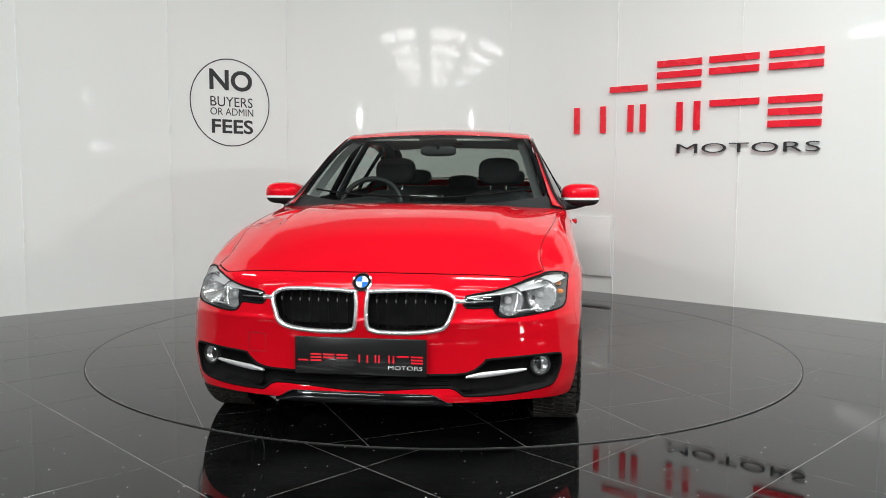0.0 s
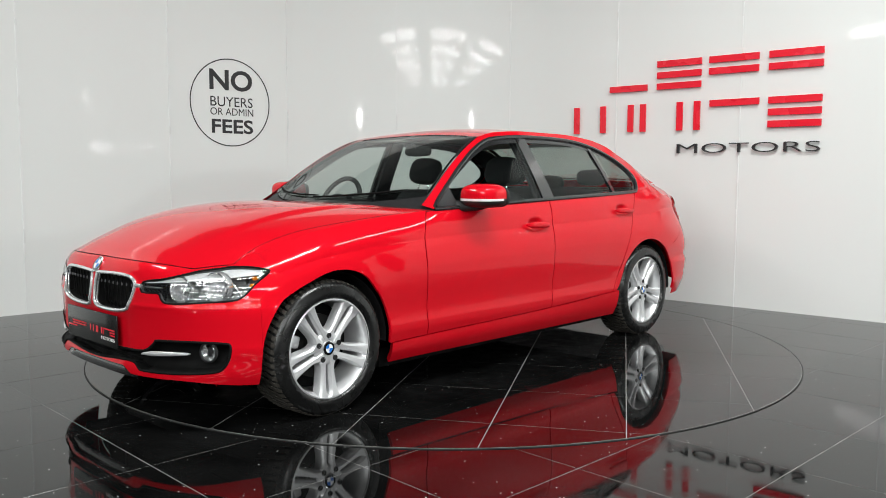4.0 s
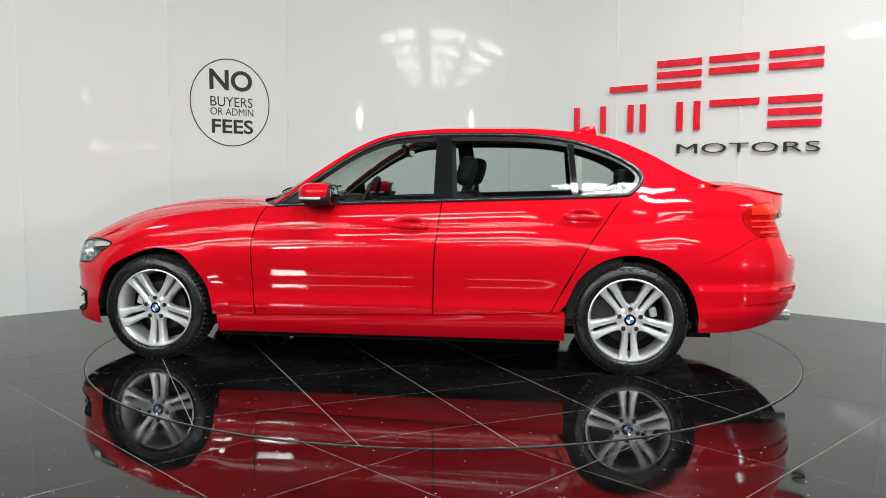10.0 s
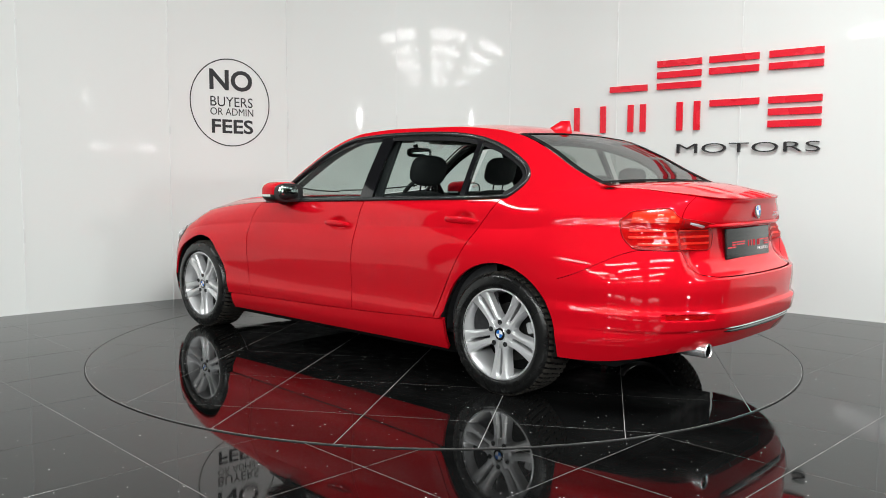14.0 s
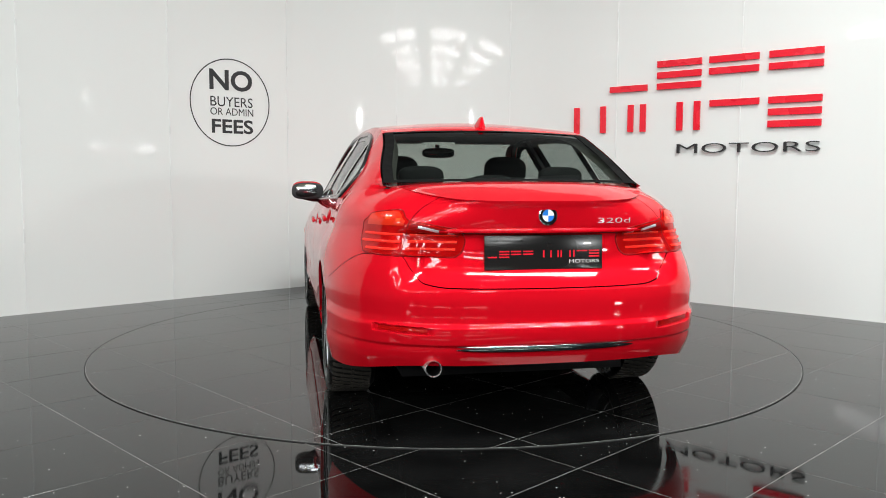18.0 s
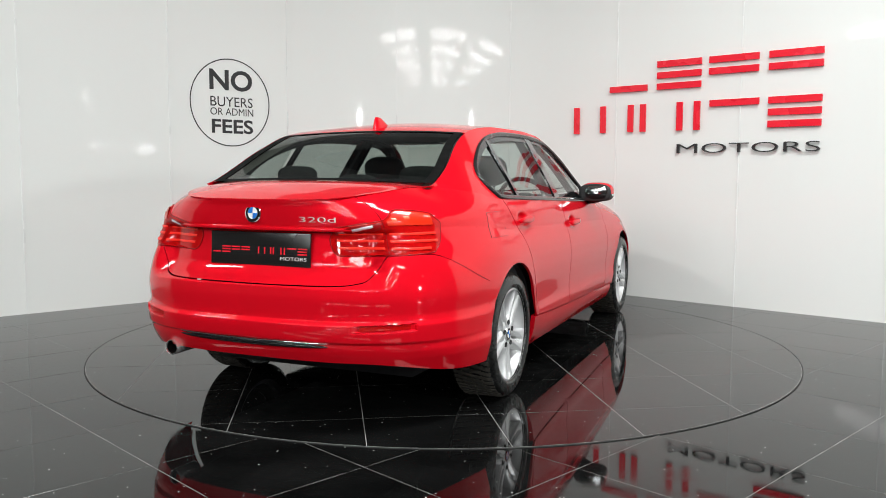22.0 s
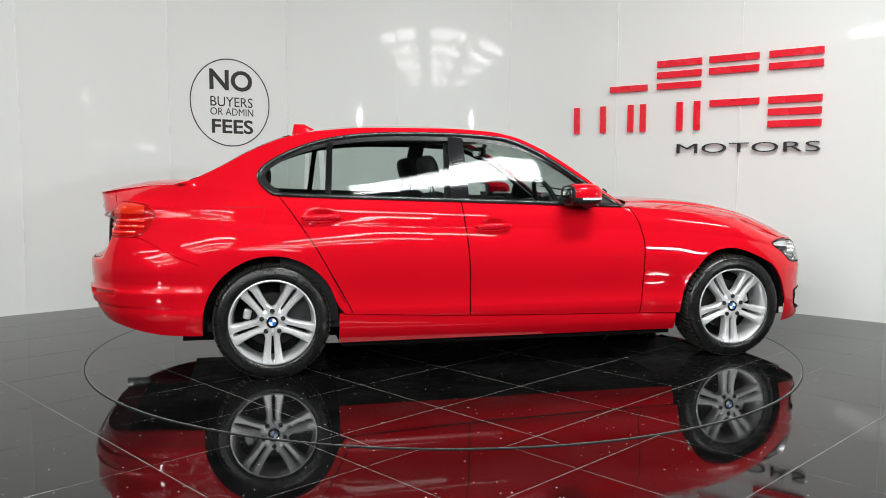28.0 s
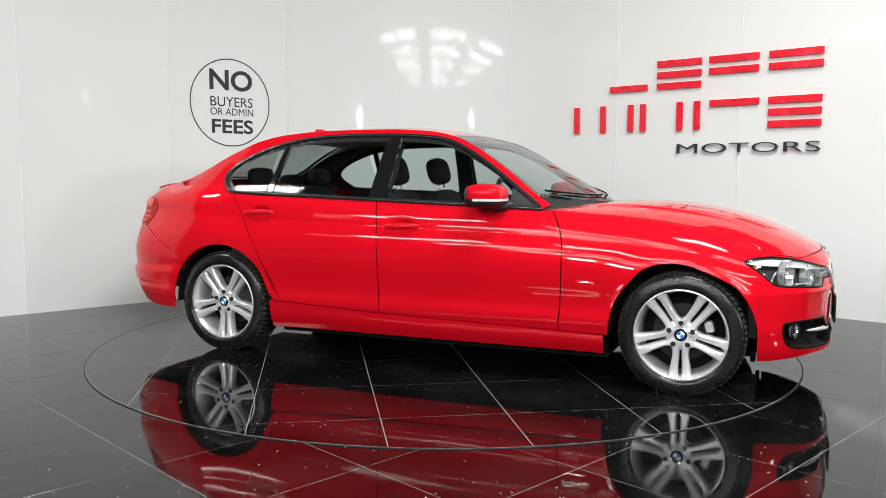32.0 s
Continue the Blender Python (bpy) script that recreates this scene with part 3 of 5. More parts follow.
def arch_z(x, ax):
    d = ARCH_R ** 2 - (x - ax) ** 2
    return HUB_Z + math.sqrt(d) if d > 0 else 0.0


def side_patch(x0, x1, z0, z1, nu, nv, warp=None, foot=None):
    """A panel of the flank: x0(z) to x1(z), z0(x) to z1(x); foot: where its lower edge ends."""
    def f(s, v):
        if warp:
            s = warp(s)
        x, z = (x0(0.6) + x1(0.6)) / 2, 0.6
        if foot:
            xl = 1.2
            for _ in range(14):
                z = z0(xl)
                xl = x0(z) + (foot - x0(z)) * s
            low = z0(xl)
            for _ in range(14):
                x = x0(z) + (x1(z) - x0(z)) * s
                z = low + (z1(x) - low) * v
            return (x, side_y(x, z), z)
        for _ in range(14):
            x = x0(z) + (x1(z) - x0(z)) * s
            z = z0(x) + (z1(x) - z0(x)) * v
        return (x, side_y(x, z), z)
    return flanged(nu, nv, f)


car = thing("car", "red four-door saloon car with silver alloy wheels on the turntable", "car")
body = new("body", mesh_of("body", *box(-1.9, 1.75, -0.55, 0.55, 0.17, 0.34), M_DARK))
body.parent = car

def ease(s):
    return 0.5 - 0.5 * math.cos(math.pi * s)

# front wings: wheel arch below, crest above
def wing_low(x):
    return max(arch_z(x, AXLE), sill_z(x) + GAP if x < 1.04 else HUB_Z - 0.02)


def quarter_low(x):
    return max(arch_z(x, -AXLE), sill_z(x) + GAP if x > -1.04 else HUB_Z - 0.02)


def arch_warp(a):
    """Crowds the columns at both ends of the wheel arch; a: share of the run before it."""
    def f(s):
        return s / 0.25 * a if s < 0.25 else a + (1 - a) * ease((s - 0.25) / 0.75)
    return f


both("front_wing", side_patch(lambda z: seam_a(z) + GAP, lambda z: nose_start(z) - 0.001, wing_low, top_z, 72, 72, arch_warp((1.04 - 0.78) / (1.769 - 0.78)), 1.768), M_PAINT, car)
both("front_door", side_patch(lambda z: seam_b(z) + GAP, lambda z: seam_a(z) - GAP, lambda x: sill_z(x) + GAP, lambda x: top_z(x) - 0.004, 64, 110), M_PAINT, car)
both("rear_door", side_patch(lambda z: seam_c(z) + GAP, lambda z: seam_b(z) - GAP, lambda x: sill_z(x) + GAP, lambda x: top_z(x) - 0.004, 64, 110), M_PAINT, car)
both("rear_quarter", side_patch(lambda z: seam_c(z) - GAP, lambda z: -1.7712, quarter_low, top_z, 72, 64, ease), M_PAINT, car)


def sill_f(s, v):
    x = -1.042 + 2.055 * s
    z = 0.182 + (sill_z(x) - GAP - 0.182) * v
    return (x, side_y(x, z) - 0.003 + 0.006 * math.sin(math.pi * v), z)


both("sill", flanged(30, 10, sill_f, 0.03), M_PAINT, car)

# nose and tail skins with their openings
def u_at(surf, z, y=None, x=None):
    """The u of the point of the nose or tail at that height and y, or x."""
    lo, hi = 0.0, 1.0
    front = surf(1.0, z)[0] > 0
    for _ in range(40):
        m = (lo + hi) / 2
        p = surf(m, z)
        before = p[1] > y if y is not None else (p[0] < x if front else p[0] > x)
        lo, hi = (m, hi) if before else (lo, m)
    return (lo + hi) / 2


def outline(surf, points, n=4):
    """A rounded loop in (u, z) through points (y, z), or (x, z, "x")."""
    return rounded([(u_at(surf, p[1], x=p[0]) if len(p) > 2 else u_at(surf, p[1], y=p[0]) if p[0] >= 0 else 1.02, p[1]) for p in points], n)


def edge_z(loop, u):
    """Lowest and highest z of the loop at u."""
    hits = [za + (zb - za) * (u - ua) / (ub - ua) for (ua, za), (ub, zb) in zip(loop, loop[1:] + loop[:1]) if (ua > u) != (ub > u)]
    return min(hits), max(hits)


def off_skin(surf, u, z, off):
    u = clamp01(u)
    p = Vector(surf(u, z))
    a, b = Vector(surf(min(1, u + 0.004), z)) - Vector(surf(max(0, u - 0.004), z)), Vector(surf(u, z + 0.004)) - Vector(surf(u, z - 0.004))
    n = a.cross(b).normalized()
    if n.dot(Vector((p.x - (1.2 if p.x > 0 else -1.5), p.y, 0))) < 0:
        n = -n
    return p + n * off


def loop_patch(surf, loop, nu, nz, off, dish=0.0):
    """A sheet that fills the loop, off metres outside the skin; dish bows its middle out."""
    z0, z1 = min(p[1] for p in loop), max(p[1] for p in loop)

    def f(s, v):
        z = z0 + (z1 - z0) * (0.004 + 0.992 * v)
        hits = []
        for (ua, za), (ub, zb) in zip(loop, loop[1:] + loop[:1]):
            if (za > z) != (zb > z):
                hits.append(ua + (ub - ua) * (z - za) / (zb - za))
        u = min(hits) + (max(hits) - min(hits)) * s
        return tuple(off_skin(surf, u, z, off + dish * (math.sin(math.pi * s) * math.sin(math.pi * v)) ** 0.5))
    return grid(nu, nz, f)


def loop_bar(surf, loop, r, off, n=6):
    return tube([off_skin(surf, u, z, off) for u, z in loop], r, n, True)


HEAD = outline(nose_u, [(0.41, 0.646), (0.51, 0.664), (0.578, 0.681), (0.643, 0.703), (0.69, 0.712), (1.828, 0.718, "x"), (1.76, 0.715, "x"), (1.706, 0.703, "x"), (1.702, 0.690, "x"),
                        (1.767, 0.645, "x"), (1.825, 0.594, "x"), (1.867, 0.578, "x"), (0.709, 0.572), (0.60, 0.563), (0.545, 0.565), (0.522, 0.582), (0.504, 0.603), (0.411, 0.603)], 3)
KIDNEY = outline(nose_u, [(0.024, 0.645), (0.05, 0.662), (0.20, 0.668), (0.31, 0.664), (0.350, 0.650), (0.366, 0.63), (0.36, 0.59), (0.34, 0.543), (0.31, 0.519), (0.22, 0.505), (0.10, 0.503), (0.045, 0.510), (0.024, 0.535)])
LOWER = outline(nose_u, [(-1, 0.322), (0.244, 0.335), (0.415, 0.343), (0.481, 0.383), (0.507, 0.397), (0.673, 0.401), (0.765, 0.395), (0.780, 0.380), (0.772, 0.322), (0.755, 0.286),
                         (0.725, 0.270), (0.60, 0.261), (0.431, 0.258), (0.40, 0.264), (0.351, 0.290), (0.20, 0.285), (-1, 0.274)], 3)
TAIL = outline(tail_u, [(0.352, 0.80), (0.340, 0.846), (0.362, 0.882), (0.389, 0.893), (0.493, 0.910), (0.575, 0.926), (0.592, 0.966), (0.648, 0.964), (0.701, 0.952), (-2.04, 0.932, "x"),
                        (-2.018, 0.915, "x"), (-2.016, 0.894, "x"), (-2.04, 0.838, "x"), (-2.076, 0.803, "x"), (-2.113, 0.784, "x"), (0.65, 0.778), (0.567, 0.775), (0.408, 0.770), (0.371, 0.779)], 3)


def nose_low(u):
    return 0.205 + 0.026 * smoothstep(0.0, 0.5, u) + 0.032 * smoothstep(0.775, 0.85, u)


def crown(u):
    return top_z(1.694) + (0.748 - top_z(1.694)) * smoothstep(0, 0.6, u)


# the bonnet's shut line: along the headlight, then across above the grille
nose_top = spline([(0.0, top_z(1.694)), (0.06, 0.760), (0.13, 0.738), (0.19, 0.7235), (0.28, 0.7185), (0.36, 0.7125), (0.41, 0.7095), (0.46, 0.7125), (0.53, 0.718), (0.60, 0.7225), (0.79, 0.7275), (1.0, 0.730)])


def skin_with_holes(surf, low, high, nu, nv, loops):
    def mid(s):
        return 1 - (1 - s) ** 1.45

    def at(s, v):
        return low(s) + (high(s) - low(s)) * v
    vs, fs = grid(nu, nv, lambda s, v: surf(mid(s), at(mid(s), v)))
    keep = []
    for i in range(nu - 1):
        for j in range(nv - 1):
            u = mid((i + 0.5) / (nu - 1))
            z = at(u, (j + 0.5) / (nv - 1))
            keep.append(not any(inside(p, u, z) for p in loops))
    return vs, [f for f, k in zip(fs, keep) if k]


half = skin_with_holes(nose_u, nose_low, nose_top, 190, 130, (HEAD, KIDNEY, LOWER))
part("front_bumper", joined(half, mirrored(half)), M_PAINT, car)


def tail_low(u):
    return 0.255 + 0.060 * smoothstep(0.1, 0.72, u)


SPLIT = u_at(tail_u, 0.85, y=0.588)
tail_seam = spline([(0.0, 0.632), (u_at(tail_u, 0.78, x=-2.12), 0.778), (u_at(tail_u, 0.78, y=0.68), 0.782), (SPLIT - 0.004, 0.780), (u_at(tail_u, 0.72, y=0.555), 0.705),
                    (u_at(tail_u, 0.67, y=0.52), 0.664), (u_at(tail_u, 0.65, y=0.42), 0.650), (1.0, 0.646)])


def tail_top(u):
    return top_z(tail_u(u, 1.0)[0])


half = grid(130, 120, lambda s, v: tail_u(s, tail_low(s) + (tail_seam(s) - 0.0014 - tail_low(s)) * v))
part("rear_bumper", joined(half, mirrored(half)), M_PAINT, car)


def tail_panel(u0, u1, nu, nv):
    def at(s, v):
        u = u0 + (u1 - u0) * s
        lo = tail_seam(u) + 0.0014 + 0.0014 * smoothstep(SPLIT - 0.01, SPLIT, u)
        return u, lo + (tail_top(u) - lo) * v
    vs, fs = grid(nu, nv, lambda s, v: tail_u(*at(s, v)))
    keep = [not inside(TAIL, *at((i + 0.5) / (nu - 1), (j + 0.5) / (nv - 1))) for i in range(nu - 1) for j in range(nv - 1)]
    return vs, [f for f, k in zip(fs, keep) if k]


both("quarter_tail", tail_panel(0.0, SPLIT - 0.0022, 60, 50), M_PAINT, car)
half = tail_panel(SPLIT + 0.0022, 1.0, 80, 60)
part("boot_lid", joined(half, mirrored(half)), M_PAINT, car)

# ---- cabin
DLO = [(0.655, 0.937), (0.50, 1.045), (0.30, 1.185), (0.15, 1.272), (0.0, 1.330), (-0.2, 1.352), (-0.45, 1.360), (-0.8, 1.353), (-1.05, 1.322),
       (-1.25, 1.262), (-1.40, 1.185), (-1.458, 1.130), (-1.462, 1.09), (-1.43, 1.045), (-1.385, 1.012)]
dlo_top = spline(DLO[:13])


def ring(inner, outer, nv=4, foot=False):
    n = len(inner)
    vs = []
    for a, b in zip(inner, outer):
        for j in range(nv):
            t = j / (nv - 1)
            x, z = a[0] + (b[0] - a[0]) * t, a[1] + (b[1] - a[1]) * t
            if foot and a is inner[-1]:
                z = top_z(x) - 0.002
            vs.append((x, skin_y(x, z), z))
    fs = [(i * nv + j, i * nv + j + 1, (i + 1) * nv + j + 1, (i + 1) * nv + j) for i in range(n - 1) for j in range(nv - 1)]
    return vs, fs


inner = run(DLO, 5)
outer = []
for i, (x, z) in enumerate(inner):
    s = i / (len(inner) - 1)
    # the roof rail opposite this point of the window line
    X = 0.69 - (0.69 + 1.93) * s
    outer.append((X, rail_z(X)))
both("roof_frame", ring(inner, outer, 12, True), M_PAINT, car)
vs, fs = ring(inner, outer, 5)
both("pillar_lining", ([(x - 0.005, y - 0.022, z - 0.012) for x, y, z in vs], fs), M_CLOTH, car)


def coons_at(c0, c1, d0, d1, bulge=None):
    """Sheet between c0(s) below, c1(s) above, d0(v) at s 0 and d1(v) at s 1."""
    c0, c1, d0, d1 = (lambda f: (lambda t: Vector(f(t))))(c0), (lambda f: (lambda t: Vector(f(t))))(c1), (lambda f: (lambda t: Vector(f(t))))(d0), (lambda f: (lambda t: Vector(f(t))))(d1)

    def f(s, v):
        p = c0(s) * (1 - v) + c1(s) * v + d0(v) * (1 - s) + d1(v) * s
        p -= c0(0) * (1 - s) * (1 - v) + c0(1) * s * (1 - v) + c1(0) * (1 - s) * v + c1(1) * s * v
        if bulge:
            p += Vector(bulge(s, v))
        return tuple(p)
    return f


def coons(c0, c1, d0, d1, nu, nv, bulge=None):
    return flanged(nu, nv, coons_at(c0, c1, d0, d1, bulge), 0.008)


def cross(x_side, x_mid, y_side, z_side, z_mid, p=2.0):
    """A bowed line across the car from its right to its left."""
    def f(s):
        k = abs(2 * s - 1)
        return (x_mid + (x_side - x_mid) * k ** p, y_side * (2 * s - 1), z_mid + (z_side - z_mid) * k ** p)
    return f


def rail_run(x0, x1, sign, inset=0.0):
    def f(v):
        x = x0 + (x1 - x0) * v
        return (x, sign * (rail_y(x) - inset), rail_z(x) - 0.0)
    return f


XW0, XW1, XR0, XR1 = 0.60, 0.06, -1.28, -1.845
screen_low = cross(XW0, 0.875, rail_y(XW0) - 0.012, rail_z(XW0), 0.962)
screen_top = cross(XW1, 0.0, rail_y(XW1) - 0.012, rail_z(XW1), 1.374)
back_top = cross(XR0, -1.285, rail_y(XR0) - 0.012, rail_z(XR0), 1.358)
back_low = cross(XR1, -1.86, rail_y(XR1) - 0.004, rail_z(XR1) - 0.004, 1.088)


def back_edge(sign):
    def f(v):
        x = XR1 + (XR0 - XR1) * v
        return (x, sign * (rail_y(x) - 0.004 - 0.008 * v), rail_z(x) - 0.004 * (1 - v))
    return f


back_at = coons_at(back_low, back_top, back_edge(-1), back_edge(1), lambda s, v: (0, 0, 0.004 * math.sin(math.pi * v) * math.sin(math.pi * s)))
screen = part("windscreen", coons(screen_low, screen_top, rail_run(XW0, XW1, -1, 0.012), rail_run(XW0, XW1, 1, 0.012), 30, 16), M_SCREEN, car)
back = part("rear_window", flanged(30, 14, back_at, 0.008), M_BACKGLASS, car)
roof = part("roof", coons(screen_top, back_top, rail_run(XW1, XR0, -1, 0.0), rail_run(XW1, XR0, 1, 0.0), 30, 40, lambda s, v: (0, 0, 0.014 * math.sin(math.pi * v) * math.sin(math.pi * s))), M_PAINT, car)
# bonnet and deck
HOOD0 = 0.67


def hood_side(sign):
    def f(v):
        x = HOOD0 + (1.694 - HOOD0) * v
        return (x, sign * side_y(x, top_z(x)), top_z(x))
    return f


def hood_front(s):
    k = abs(2 * s - 1)
    x, y, z = nose_u(1 - k, crown(1 - k))
    return (x - 0.003, math.copysign(y, s - 0.5), z)


def hood_drop(s):
    """From the crown of the nose down to the shut line."""
    k = abs(2 * s - 1)
    a, b = Vector(nose_u(1 - k, crown(1 - k))), Vector(nose_u(1 - k, nose_top(1 - k) + 0.0035 * smoothstep(0.83, 0.79, k)))
    d = b - a
    return Vector((d.x, math.copysign(d.y, s - 0.5), d.z)) * smoothstep(1.0, 0.97, k)


cowl = cross(HOOD0, 0.915, side_y(HOOD0, top_z(HOOD0)), top_z(HOOD0), 0.957, 2.2)


def hood_bulge(s, v):
    k = abs(2 * s - 1)
    y = k
    edge = 0.66 - 0.16 * v
    dome = 0.015 * smoothstep(edge + 0.05, edge - 0.05, y) * (1 - v) ** 0.4 + 0.014 * (1 - y * y)
    return Vector((0, 0, dome * math.sin(math.pi * clamp01(v * 0.9 + 0.1)) + 0.026 * math.sin(math.pi * v) * (1 - y ** 4))) + hood_drop(s) * v ** 9


bonnet = part("bonnet", coons(cowl, hood_front, hood_side(-1), hood_side(1), 161, 70, hood_bulge), M_PAINT, car)
hood_at = coons_at(cowl, hood_front, hood_side(-1), hood_side(1), hood_bulge)
shut = [hood_at(0.5 + 0.5 * (0.984 - 0.150 * (v / 24) ** 3.4), 0.02 + 0.98 * v / 24) for v in range(25)]
shut = [(x, y, z - 0.0005) for x, y, z in shut] + [tuple(off_skin(nose_u, u / 60, nose_top(u / 60) + 0.0015, -0.0025)) for u in range(12, 61)]
both("bonnet_shut_line", tube(shut, 0.0016, 6), M_VOID, car)


def deck_side(sign):
    def f(v):
        x = -1.78 - (2.31 - 1.78) * v
        return (x, sign * side_y(x, top_z(x)), top_z(x))
    return f


DECK_U = next(u / 400 for u in range(400) if tail_u(u / 400, tail_top(u / 400))[0] < -2.31)
DECK_Y = tail_u(DECK_U, tail_top(DECK_U))[1]


def deck_rear(s):
    k = abs(2 * s - 1)
    u = DECK_U if k > 0.999 else 1.0 if k < 0.001 else u_at(tail_u, 1.0, y=k * DECK_Y)
    x, y, z = tail_u(u, tail_top(u))
    return (x, math.copysign(y, s - 0.5), z)


deck_front = cross(-1.78, -1.86, side_y(-1.78, top_z(-1.78)), top_z(-1.78), 1.086, 3)
part("boot_top", coons(deck_front, deck_rear, deck_side(-1), deck_side(1), 61, 18, lambda s, v: (0, 0, 0.008 * math.sin(math.pi * v) * (1 - (2 * s - 1) ** 4))), M_PAINT, car)

# side glazing
def pane(x0, x1, inset=0.006):
    def f(s, v):
        x = x0 + (x1 - x0) * s
        lo, hi = top_z(x) + 0.012, min(dlo_top(x), rail_z(x) - 0.02)
        z = lo + (hi - lo) * v
        return (x, skin_y(x, z) - inset, z)
    return grid(26, 12, f)


both("front_side_window", pane(-0.285, 0.63), M_GLASS, car)
both("rear_side_window", pane(-1.10, -0.375), M_GLASS, car)
both("quarter_window", pane(-1.45, -1.13), M_GLASS, car)


def pillar(x0a, x0b, x1a, x1b, out=0.001):
    def f(s, v):
        xa, xb = x0a + (x1a - x0a) * v, x0b + (x1b - x0b) * v
        x = xa + (xb - xa) * s
        z = top_z(x) + 0.006 + (dlo_top(x) - 0.010 - top_z(x)) * v
        return (x, skin_y(x, z) + out, z)
    return flanged(5, 12, f, 0.02)


both("centre_pillar", pillar(-0.285, -0.395, -0.275, -0.365), M_GLOSSBLACK, car)
both("window_divider", pillar(-1.075, -1.11, -1.045, -1.08), M_GLOSSBLACK, car)
# trim round the windows
trim = [(x, z) for x, z in run(DLO, 5)] + [(-1.385 + 2.04 * k / 30, top_z(-1.385 + 2.04 * k / 30) + 0.004) for k in range(1, 30)]
both("window_trim", tube([(x, skin_y(x, z) + 0.001, z) for x, z in trim], 0.013, 6, True), M_WINTRIM, car)



# ---------------------------------------------------------------- the car's parts


def badge(name, r, m, parent):
    """A round emblem: black ring, chrome edge, two blue and two white quarters."""
    n, vs, fs, ix = 48, [], [], []
    for rr, h in ((r, -0.003), (r, 0.001), (r * 0.89, 0.003), (r * 0.89, 0.003), (r * 0.66, 0.003), (r * 0.66, 0.0035), (r * 0.62, 0.0035)):
        vs += [(rr * math.cos(2 * math.pi * k / n), rr * math.sin(2 * math.pi * k / n), h) for k in range(n)]
    for band, slot in ((0, 1), (1, 1), (2, 0), (3, 0), (4, 1), (5, 1)):
        for k in range(n):
            a = band * n
            fs.append((a + k, a + (k + 1) % n, a + n + (k + 1) % n, a + n + k))
            ix.append(slot)
    c = len(vs)
    vs.append((0, 0, 0.004))
    for k in range(n):
        fs.append((6 * n + k, 6 * n + (k + 1) % n, c))
        ix.append(2 if (k // (n // 4)) % 2 else 3)
    geo = moved((vs, fs), m)
    return painted_part(name, geo, (M_GLOSSBLACK, M_CHROME, M_BLUE, M_WHITE), ix, parent, "round emblem with blue and white quarters")


spoke_in = spline([(0.036, 0.0008), (0.062, 0.001), (0.072, 0.0045), (0.12, 0.0068), (0.19, 0.0092), (0.208, 0.0085), (0.219, 0.003), (0.23, 0.0008)])
spoke_out = spline([(0.036, 0.030), (0.067, 0.0487), (0.078, 0.0425), (0.095, 0.0405), (0.15, 0.0465), (0.195, 0.0545), (0.215, 0.060), (0.23, 0.070)])


